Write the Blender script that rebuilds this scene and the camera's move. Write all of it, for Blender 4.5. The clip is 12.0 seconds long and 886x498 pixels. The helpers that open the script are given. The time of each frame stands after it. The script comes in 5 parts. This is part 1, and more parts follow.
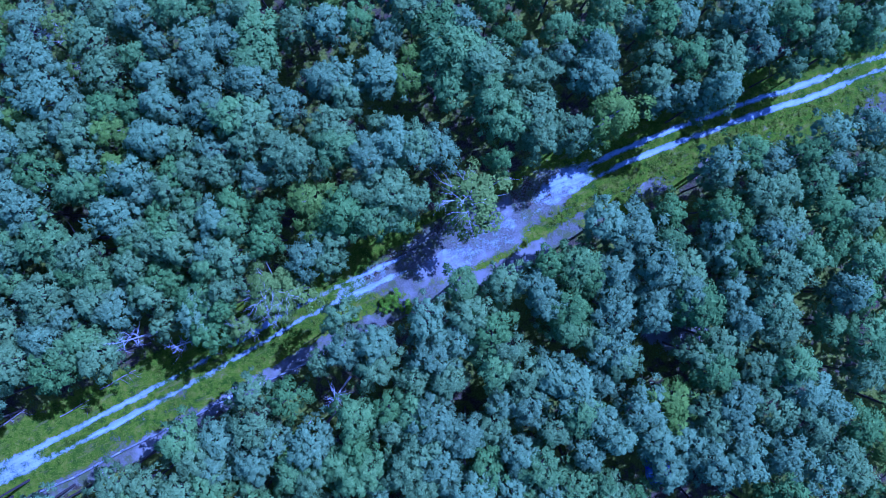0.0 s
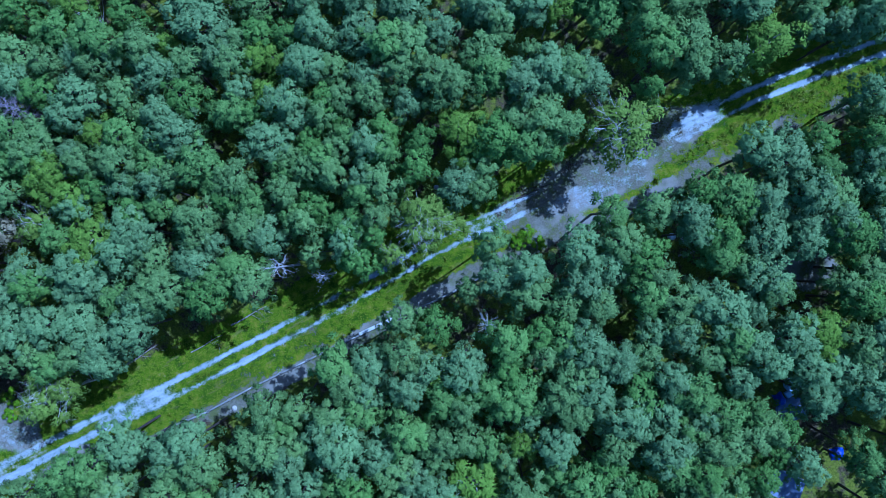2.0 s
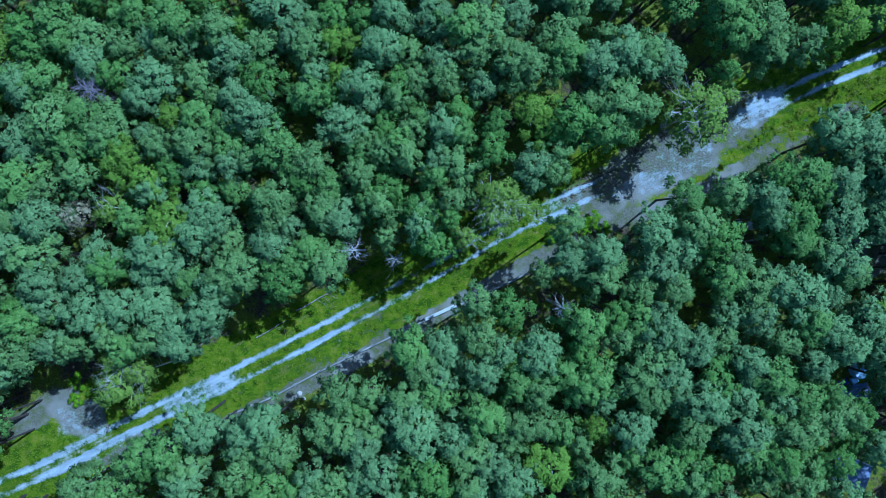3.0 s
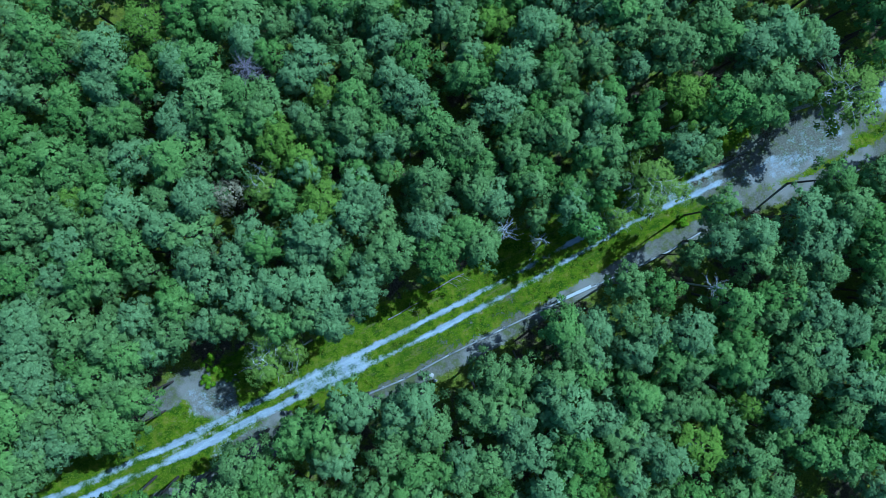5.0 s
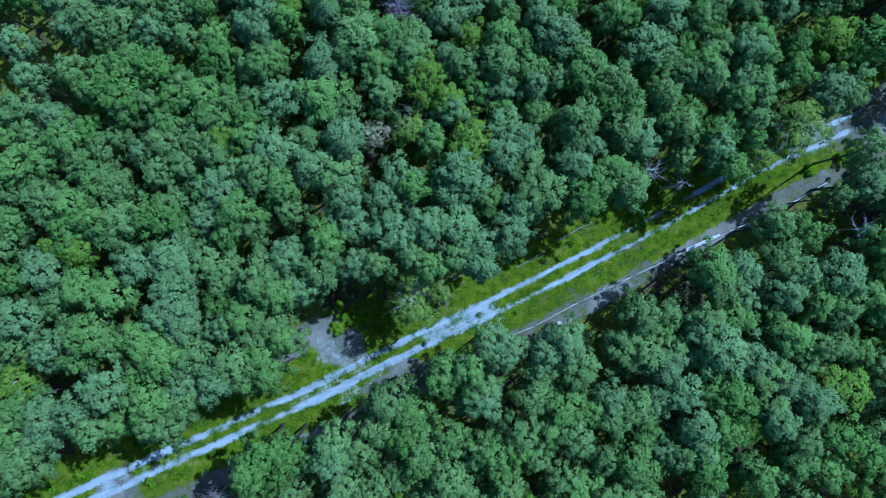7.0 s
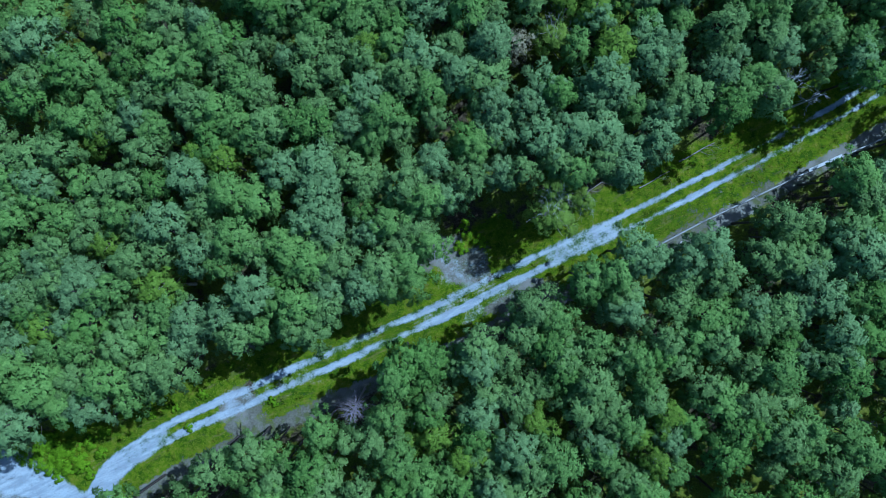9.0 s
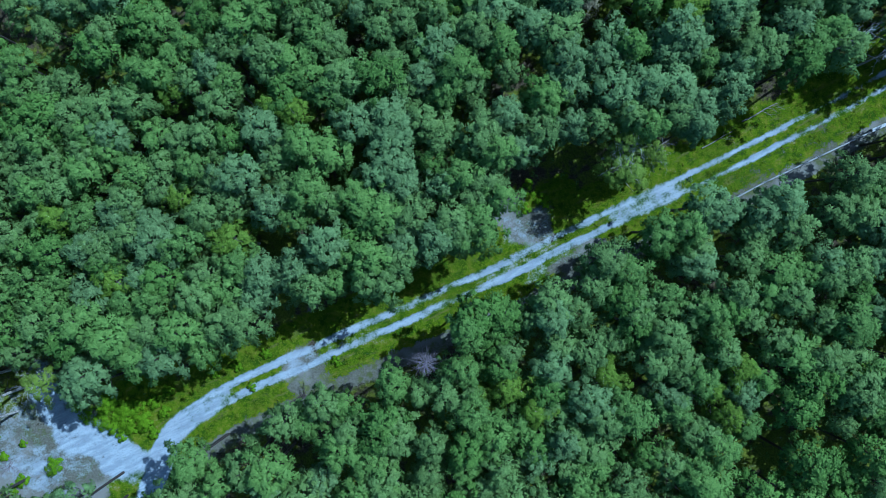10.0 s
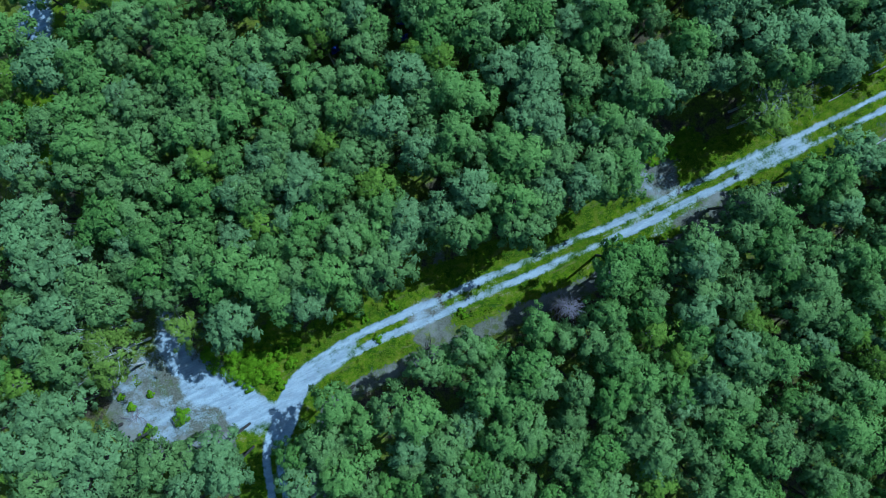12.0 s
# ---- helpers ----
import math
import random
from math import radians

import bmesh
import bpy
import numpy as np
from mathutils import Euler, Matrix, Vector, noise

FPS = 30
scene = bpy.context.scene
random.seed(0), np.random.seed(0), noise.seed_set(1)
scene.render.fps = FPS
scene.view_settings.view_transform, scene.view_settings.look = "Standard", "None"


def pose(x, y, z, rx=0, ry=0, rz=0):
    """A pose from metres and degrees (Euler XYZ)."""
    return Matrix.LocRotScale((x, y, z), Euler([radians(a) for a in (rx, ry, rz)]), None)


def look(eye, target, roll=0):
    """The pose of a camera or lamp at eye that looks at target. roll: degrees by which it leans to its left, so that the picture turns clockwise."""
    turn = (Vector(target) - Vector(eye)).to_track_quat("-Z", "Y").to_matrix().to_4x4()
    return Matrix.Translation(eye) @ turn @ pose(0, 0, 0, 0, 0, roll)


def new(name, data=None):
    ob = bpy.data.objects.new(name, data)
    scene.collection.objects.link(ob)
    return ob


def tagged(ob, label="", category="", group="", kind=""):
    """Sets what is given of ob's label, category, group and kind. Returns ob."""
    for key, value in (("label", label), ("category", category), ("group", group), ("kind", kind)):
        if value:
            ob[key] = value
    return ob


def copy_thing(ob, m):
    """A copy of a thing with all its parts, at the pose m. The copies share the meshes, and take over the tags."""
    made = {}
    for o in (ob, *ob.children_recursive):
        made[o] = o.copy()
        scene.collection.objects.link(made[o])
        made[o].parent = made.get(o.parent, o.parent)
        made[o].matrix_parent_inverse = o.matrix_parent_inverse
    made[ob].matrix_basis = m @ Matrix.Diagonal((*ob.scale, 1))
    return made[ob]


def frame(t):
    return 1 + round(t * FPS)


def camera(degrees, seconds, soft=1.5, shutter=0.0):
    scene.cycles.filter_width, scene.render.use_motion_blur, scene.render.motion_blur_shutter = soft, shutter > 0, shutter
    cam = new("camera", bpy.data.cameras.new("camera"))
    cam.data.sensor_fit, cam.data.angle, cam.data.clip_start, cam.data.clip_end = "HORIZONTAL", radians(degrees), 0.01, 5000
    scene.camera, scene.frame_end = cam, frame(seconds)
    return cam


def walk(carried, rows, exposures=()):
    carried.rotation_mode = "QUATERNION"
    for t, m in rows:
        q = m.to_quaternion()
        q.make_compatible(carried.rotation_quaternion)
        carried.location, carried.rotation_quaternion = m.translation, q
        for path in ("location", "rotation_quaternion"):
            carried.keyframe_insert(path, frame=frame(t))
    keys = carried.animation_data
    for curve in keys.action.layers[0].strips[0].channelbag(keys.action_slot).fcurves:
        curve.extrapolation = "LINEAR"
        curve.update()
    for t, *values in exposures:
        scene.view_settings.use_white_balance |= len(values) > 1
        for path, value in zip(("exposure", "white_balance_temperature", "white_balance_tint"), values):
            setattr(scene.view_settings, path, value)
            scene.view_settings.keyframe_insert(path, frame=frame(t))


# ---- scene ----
cam = camera(61.4, 12.0, soft=0.8)
METRES, EYE, TILT, LEAN, TURN = 96.0, 84.5, -90.0, 0.0, 0.0
ROWS = [
    (0.0, 0.0, 0.0, 0.0, 0.0, 0.0, -0.0),
    (0.5, -0.0359, -0.0, -0.023, 0.03, -0.01, -0.03),
    (1.0, -0.0773, -0.0002, -0.0448, 0.02, -0.03, -0.09),
    (1.5, -0.114, -0.0002, -0.0608, -0.04, 0.01, -0.15),
    (2.0, -0.1534, -0.0004, -0.0735, 0.07, -0.08, -0.19),
    (2.5, -0.1889, -0.0005, -0.0828, 0.1, -0.08, -0.23),
    (3.0, -0.229, -0.0009, -0.0916, 0.16, -0.03, -0.28),
    (5.0, -0.3895, -0.0023, -0.1138, -0.15, -0.01, -0.44),
    (5.5, -0.4261, -0.0022, -0.1243, -0.14, -0.03, -0.48),
    (6.0, -0.4674, -0.0025, -0.139, -0.15, -0.09, -0.52),
    (6.5, -0.5025, -0.0028, -0.1548, -0.13, -0.11, -0.55),
    (7.0, -0.5394, -0.0033, -0.174, -0.09, -0.16, -0.58),
    (9.0, -0.6919, -0.0048, -0.2733, -0.54, -0.01, -0.77),
    (9.5, -0.7275, -0.0048, -0.2991, -0.46, -0.01, -0.81),
    (10.0, -0.7636, -0.0047, -0.3235, -0.4, 0.09, -0.83),
    (10.5, -0.799, -0.0046, -0.3459, -0.3, 0.28, -0.87),
    (11.0, -0.835, -0.0041, -0.3638, -0.23, 0.35, -0.91),
    (11.5, -0.8708, -0.0042, -0.3766, -0.13, 0.36, -0.96),
    (12.0, -0.9071, -0.0044, -0.386, -0.07, 0.32, -1.0),
]
LOOKS = [(0.0, 0.52, 3540, 50), (0.5, 0.48, 3620, 35), (1.2, 0.47, 3730, 24), (2.5, 0.46, 3940, 6), (4.9, 0.39, 4160, -7), (5.5, 0.43, 3800, 15), (6.0, 0.46, 3790, 19), (7.0, 0.38, 4170, 3), (9.0, 0.29, 4330, 1), (12.0, 0.22, 4380, -7)]
walk(cam, [(t, pose(0, 0, EYE, TILT, LEAN, TURN) @ pose(METRES * x, METRES * y, METRES * z, 90 + pitch, roll, yaw)) for t, x, y, z, yaw, pitch, roll in ROWS], exposures=LOOKS)

# ---- light ----
SUN_AZ, SUN_EL = radians(37), radians(54)
world = bpy.data.worlds.new("sky")
world.use_nodes = True
scene.world = world
wn = world.node_tree
sky = wn.nodes.new("ShaderNodeTexSky")
sky.sky_type, sky.sun_disc = "NISHITA", False
sky.sun_elevation, sky.sun_rotation = SUN_EL, radians(90) - SUN_AZ
wn.links.new(sky.outputs[0], wn.nodes["Background"].inputs[0])
wn.nodes["Background"].inputs[1].default_value = 0.098
lamp = bpy.data.lights.new("sun", "SUN")
lamp.energy, lamp.angle, lamp.color = 3.7, radians(0.6), (1.0, 0.97, 0.93)
sun_dir = Vector((math.cos(SUN_AZ) * math.cos(SUN_EL), math.sin(SUN_AZ) * math.cos(SUN_EL), math.sin(SUN_EL)))
sun = new("sun", lamp)
sun.matrix_world = look(sun_dir * 300, (0, 0, 0))


# ---- materials ----
def material(name):
    m = bpy.data.materials.new(name)
    m.use_nodes = True
    t = m.node_tree
    return m, t, t.nodes["Principled BSDF"]


def node(t, kind, **inputs):
    n = t.nodes.new(kind)
    for key, value in inputs.items():
        n.inputs[key.replace("_", " ")].default_value = value
    return n


def mix(t, fac, a, b, blend="MIX"):
    n = t.nodes.new("ShaderNodeMix")
    n.data_type, n.blend_type = "RGBA", blend
    for slot, value in ((0, fac), (6, a), (7, b)):
        if isinstance(value, (int, float)):
            n.inputs[slot].default_value = value
        elif isinstance(value, tuple):
            n.inputs[slot].default_value = (*value, 1)
        else:
            t.links.new(value, n.inputs[slot])
    return n.outputs[2]


def calc(t, op, a, b=0.0, c=0.0):
    n = t.nodes.new("ShaderNodeMath")
    n.operation = op
    for slot, value in enumerate((a, b, c)):
        if isinstance(value, (int, float)):
            n.inputs[slot].default_value = value
        else:
            t.links.new(value, n.inputs[slot])
    return n.outputs[0]


def step(t, value, low, high, out_low=0.0, out_high=1.0):
    n = t.nodes.new("ShaderNodeMapRange")
    n.interpolation_type = "SMOOTHSTEP"
    t.links.new(value, n.inputs[0])
    for slot, v in zip((1, 2, 3, 4), (low, high, out_low, out_high)):
        n.inputs[slot].default_value = v
    return n.outputs[0]


def grain(t, scale, detail=4.0, rough=0.6, coords=None):
    if coords is None:
        geo = t.nodes.new("ShaderNodeNewGeometry")
        coords = geo.outputs["Position"]
    n = node(t, "ShaderNodeTexNoise", Scale=scale, Detail=detail, Roughness=rough)
    t.links.new(coords, n.inputs["Vector"])
    return n.outputs[0]


def bump(t, bsdf, height, strength, distance):
    n = node(t, "ShaderNodeBump", Strength=strength, Distance=distance)
    t.links.new(height, n.inputs["Height"])
    t.links.new(n.outputs[0], bsdf.inputs["Normal"])


def leaf_material(name, dark, light, tip, see_through=0.15, rough=0.7, shine=0.12):
    """Leaves: one tone a tree, another a leaf, some light through them."""
    m, t, b = material(name)
    info = t.nodes.new("ShaderNodeObjectInfo")
    geo = t.nodes.new("ShaderNodeNewGeometry")
    tone = mix(t, info.outputs["Random"], dark, light)
    leaf = calc(t, "POWER", geo.outputs["Random Per Island"], 1.6)
    patch = step(t, grain(t, 0.9, 2.0), 0.42, 0.68)
    tone = mix(t, calc(t, "MULTIPLY", leaf, 0.85), tone, tip)
    tone = mix(t, calc(t, "MULTIPLY", patch, 0.35), tone, tip)
    spray_tone = grain(t, 2.6, 3.0, 0.7)
    tone = mix(t, calc(t, "MULTIPLY", step(t, spray_tone, 0.36, 0.52, 1.0, 0.0), 0.42), tone, tuple(0.66 * c for c in dark))
    tone = mix(t, calc(t, "MULTIPLY", step(t, spray_tone, 0.54, 0.68), 0.55), tone, tuple(1.22 * c for c in tip))
    t.links.new(tone, b.inputs["Base Color"])
    b.inputs["Roughness"].default_value = rough
    b.inputs["Specular IOR Level"].default_value = shine
    tr = t.nodes.new("ShaderNodeBsdfTranslucent")
    t.links.new(tone, tr.inputs[0])
    ms = t.nodes.new("ShaderNodeMixShader")
    ms.inputs[0].default_value = see_through
    t.links.new(b.outputs[0], ms.inputs[1])
    t.links.new(tr.outputs[0], ms.inputs[2])
    t.links.new(ms.outputs[0], t.nodes["Material Output"].inputs[0])
    return m


def bark_material(name, dark, light, rough=0.85):
    m, t, b = material(name)
    n = grain(t, 6.0, 5.0)
    n2 = grain(t, 1.3, 2.0)
    c = mix(t, step(t, n, 0.4, 0.62), dark, light)
    c = mix(t, calc(t, "MULTIPLY", n2, 0.5), c, dark)
    t.links.new(c, b.inputs["Base Color"])
    b.inputs["Roughness"].default_value = rough
    bump(t, b, n, 0.5, 0.03)
    return m


def plain_material(name, colour, rough=0.6, metal=0.0, wear=(0.2, 0.18, 0.15), amount=0.35, scale=3.0):
    """Painted or woven things with grain, stains and wear."""
    m, t, b = material(name)
    stain = step(t, grain(t, scale, 5.0), 0.45, 0.75)
    fine = grain(t, scale * 9, 3.0)
    c = mix(t, calc(t, "MULTIPLY", stain, amount), colour, wear)
    c = mix(t, calc(t, "MULTIPLY", fine, 0.25), c, tuple(v * 0.6 for v in colour))
    t.links.new(c, b.inputs["Base Color"])
    b.inputs["Roughness"].default_value, b.inputs["Metallic"].default_value = rough, metal
    bump(t, b, fine, 0.3, 0.01)
    return m


ASPEN_LEAF = leaf_material("aspen_leaf", (0.100, 0.158, 0.055), (0.180, 0.280, 0.093), (0.215, 0.318, 0.112), 0.2)
ALDER_LEAF = leaf_material("alder_leaf", (0.058, 0.116, 0.019), (0.131, 0.238, 0.039), (0.172, 0.285, 0.053), 0.2)
ASH_LEAF = leaf_material("ash_leaf", (0.081, 0.146, 0.029), (0.158, 0.270, 0.051), (0.199, 0.312, 0.070), 0.2)
LIME_LEAF = leaf_material("lime_leaf", (0.088, 0.142, 0.037), (0.167, 0.262, 0.065), (0.206, 0.306, 0.084), 0.2)
BIRCH_LEAF = leaf_material("birch_leaf", (0.090, 0.142, 0.012), (0.158, 0.256, 0.024), (0.195, 0.296, 0.032), 0.2)
PALE_LEAF = leaf_material("sparse_leaf", (0.108, 0.160, 0.018), (0.186, 0.272, 0.034), (0.225, 0.310, 0.044), 0.2)
DRY_LEAF = leaf_material("dry_leaf", (0.17, 0.155, 0.085), (0.27, 0.245, 0.14), (0.36, 0.335, 0.21), 0.2)
BUSH_LEAF = leaf_material("bush_leaf", (0.095, 0.18, 0.003), (0.13, 0.235, 0.004), (0.19, 0.32, 0.006), 0.12, 0.8, 0.04)
GRASS_BLADE = leaf_material("grass_blade", (0.085, 0.125, 0.003), (0.12, 0.16, 0.005), (0.18, 0.21, 0.012), 0.15, 0.7, 0.1)
TWIG_GREY = bark_material("dead_twig", (0.17, 0.14, 0.155), (0.31, 0.27, 0.295))
BARK = bark_material("bark", (0.030, 0.024, 0.020), (0.085, 0.07, 0.058))
BIRCH_BARK = bark_material("birch_bark", (0.25, 0.24, 0.22), (0.72, 0.70, 0.66))
DEAD_WOOD = bark_material("dead_wood", (0.28, 0.27, 0.26), (0.62, 0.61, 0.59))
LOG_WOOD = bark_material("log_wood", (0.12, 0.10, 0.085), (0.34, 0.31, 0.28))

# the ground: bare sand, grass, grey sandy soil with litter, and the forest floor
GROUND, gt, gb = material("forest_ground")
ga = {}
for key in ("sand", "grass", "grey"):
    a = gt.nodes.new("ShaderNodeAttribute")
    a.attribute_name = key
    ga[key] = a.outputs["Fac"]
g_big, g_mid, g_fine, g_dust = grain(gt, 0.16, 3.0), grain(gt, 0.9, 5.0, 0.65), grain(gt, 5.0, 5.0, 0.7), grain(gt, 24.0, 3.0, 0.7)
g_place = gt.nodes.new("ShaderNodeNewGeometry")
g_along = node(gt, "ShaderNodeMapping", Rotation=(0, 0, radians(26)), Scale=(4.5, 1.0, 1.0))
g_along.vector_type = "TEXTURE"
gt.links.new(g_place.outputs["Position"], g_along.inputs["Vector"])
g_streak = grain(gt, 1.5, 5.0, 0.65, g_along.outputs[0])
litter = mix(gt, step(gt, g_fine, 0.35, 0.7), (0.030, 0.025, 0.014), (0.105, 0.085, 0.055))
litter = mix(gt, step(gt, g_dust, 0.55, 0.75), litter, (0.14, 0.115, 0.09))
moss = mix(gt, step(gt, g_fine, 0.3, 0.7), (0.060, 0.082, 0.008), (0.16, 0.185, 0.020))
soil = mix(gt, step(gt, calc(gt, "ADD", calc(gt, "MULTIPLY", g_big, 0.5), calc(gt, "MULTIPLY", g_mid, 0.5)), 0.42, 0.53), litter, moss)
grey = mix(gt, step(gt, g_fine, 0.3, 0.75), (0.095, 0.095, 0.072), (0.175, 0.172, 0.14))
grey = mix(gt, calc(gt, "MULTIPLY", step(gt, g_mid, 0.46, 0.60), 0.75), grey, (0.085, 0.105, 0.022))
grey = mix(gt, calc(gt, "MULTIPLY", step(gt, g_big, 0.48, 0.62), 0.7), grey, (0.24, 0.235, 0.215))
turf = mix(gt, step(gt, g_fine, 0.3, 0.72), (0.066, 0.112, 0.001), (0.124, 0.178, 0.003))
turf = mix(gt, calc(gt, "MULTIPLY", step(gt, g_mid, 0.52, 0.66), 0.7), turf, (0.19, 0.185, 0.018))
turf = mix(gt, calc(gt, "MULTIPLY", step(gt, g_mid, 0.38, 0.53, 1.0, 0.0), 0.85), turf, (0.030, 0.066, 0.003))
turf = mix(gt, calc(gt, "MULTIPLY", step(gt, g_big, 0.38, 0.50, 1.0, 0.0), 0.55), turf, (0.052, 0.090, 0.004))
turf = mix(gt, calc(gt, "MULTIPLY", step(gt, g_streak, 0.55, 0.68), 0.5), turf, (0.16, 0.145, 0.05))
sand = mix(gt, step(gt, g_streak, 0.36, 0.64), (0.26, 0.31, 0.36), (0.39, 0.45, 0.505))
sand = mix(gt, calc(gt, "MULTIPLY", step(gt, g_fine, 0.48, 0.70), 0.5), sand, (0.20, 0.19, 0.185))
sand = mix(gt, calc(gt, "MULTIPLY", step(gt, g_mid, 0.50, 0.68), 0.3), sand, (0.25, 0.27, 0.30))
sand = mix(gt, calc(gt, "MULTIPLY", step(gt, g_big, 0.46, 0.60), 0.2), sand, (0.27, 0.29, 0.33))
ragged = calc(gt, "ADD", calc(gt, "ADD", calc(gt, "MULTIPLY", calc(gt, "SUBTRACT", g_big, 0.5), 0.9), calc(gt, "MULTIPLY", calc(gt, "SUBTRACT", g_mid, 0.5), 1.4)), calc(gt, "MULTIPLY", calc(gt, "SUBTRACT", g_fine, 0.5), 0.9))
tone = mix(gt, step(gt, calc(gt, "ADD", ga["grey"], ragged), 0.36, 0.64), soil, grey)
tone = mix(gt, step(gt, calc(gt, "ADD", ga["grass"], ragged), 0.38, 0.62), tone, turf)
tone = mix(gt, step(gt, calc(gt, "ADD", ga["sand"], calc(gt, "ADD", calc(gt, "MULTIPLY", ragged, 0.95), calc(gt, "MULTIPLY", calc(gt, "SUBTRACT", g_streak, 0.5), 0.35))), 0.22, 0.74), tone, sand)
gt.links.new(tone, gb.inputs["Base Color"])
gb.inputs["Roughness"].default_value = 0.95
gb.inputs["Specular IOR Level"].default_value = 0.05
bump(gt, gb, calc(gt, "ADD", g_fine, calc(gt, "MULTIPLY", g_dust, 0.4)), 0.7, 0.06)


# ---- the plan of the ground ----
def smooth_line(points, gap=0.5):
    """Points every gap metres on a smooth curve through the given ones."""
    p = np.array(points, float)
    p = np.vstack([2 * p[0] - p[1], p, 2 * p[-1] - p[-2]])
    out = []
    for i in range(1, len(p) - 2):
        n = max(2, int(np.linalg.norm(p[i + 1] - p[i]) / gap))
        for k in range(n):
            u = k / n
            out.append(0.5 * (2 * p[i] + (p[i + 1] - p[i - 1]) * u + (2 * p[i - 1] - 5 * p[i] + 4 * p[i + 1] - p[i + 2]) * u * u
                              + (3 * p[i] - p[i - 1] - 3 * p[i + 1] + p[i + 2]) * u ** 3))
    out.append(p[-2])
    return np.array(out)


TRACK = smooth_line([(95, 38), (72, 29), (50.2, 21.3), (42.6, 18.4), (33.0, 15.2), (22.5, 11.3), (16.4, 8.5), (11.3, 5.6), (6.1, 2.6), (0.4, 0.0),
                     (-5.4, -2.2), (-15.0, -6.7), (-22.0, -10.6), (-31.0, -15.8), (-42.2, -21.6), (-49.8, -25.3), (-58.8, -29.8), (-68.3, -34.5),
                     (-81.2, -40.4), (-90.2, -44.5), (-95.3, -46.9), (-99.1, -49.1), (-102.3, -51.5), (-103.9, -54.0), (-104.8, -56.6), (-105.6, -59.0),
                     (-105.7, -61.6), (-105.1, -64.6), (-104.6, -70), (-104.4, -80), (-105, -95)])
SIDE = smooth_line([(-104.8, -56.6), (-109.4, -55.2), (-114.2, -52.2), (-117.2, -48.8), (-119.0, -44.5), (-124.0, -39.5), (-130.0, -35.0), (-133.2, -30.3),
                    (-134.4, -25.0), (-134.2, -18.7), (-134.0, -11.6), (-133, 2), (-130, 20)])


def off_line(line, x, y):
    """Signed distance (plus: to the north) of points from a line, and the length along it at the nearest place."""
    a, b = line[:-1], line[1:]
    along = np.concatenate([[0], np.cumsum(np.linalg.norm(b - a, axis=1))])
    dist, where = np.empty(len(x)), np.empty(len(x))
    for i in range(0, len(x), 4000):
        px, py = x[i:i + 4000, None], y[i:i + 4000, None]
        d2 = (px - line[None, :, 0]) ** 2 + (py - line[None, :, 1]) ** 2
        k = np.clip(d2.argmin(1), 0, len(line) - 2)
        ax, ay, bx, by = a[k, 0], a[k, 1], b[k, 0], b[k, 1]
        ux, uy = bx - ax, by - ay
        n = np.hypot(ux, uy)
        qx, qy = px[:, 0] - ax, py[:, 0] - ay
        side = (ux * qy - uy * qx) / n
        dist[i:i + 4000] = -np.sign(side) * np.sqrt(d2.min(1)) if n.min() <= 0 else -side * 1.0
        far = d2.min(1) > 9
        dist[i:i + 4000][far] = (-np.sign(side) * np.sqrt(d2.min(1)))[far]
        where[i:i + 4000] = along[k]
    return dist, where


def ramp(v, low, high):
    u = np.clip((v - low) / (high - low), 0, 1)
    return u * u * (3 - 2 * u)


def blob(x, y, cx, cy, rx, ry, turn=26):
    """1 within an oval, 0 outside it, soft between."""
    c, s = math.cos(radians(turn)), math.sin(radians(turn))
    u, v = ((x - cx) * c + (y - cy) * s) / rx, (-(x - cx) * s + (y - cy) * c) / ry
    return 1 - ramp(np.hypot(u, v), 0.65, 1.35)


def wave(x, y, scale, seed=0.0):
    """Soft unevenness between -1 and 1."""
    return (np.sin(x / scale + 1.7 * np.sin(y / scale * 0.7 + seed) + seed) + np.sin(y / scale * 1.13 + 1.3 * np.sin(x / scale * 0.6 - seed) + 2.1 * seed)) / 2


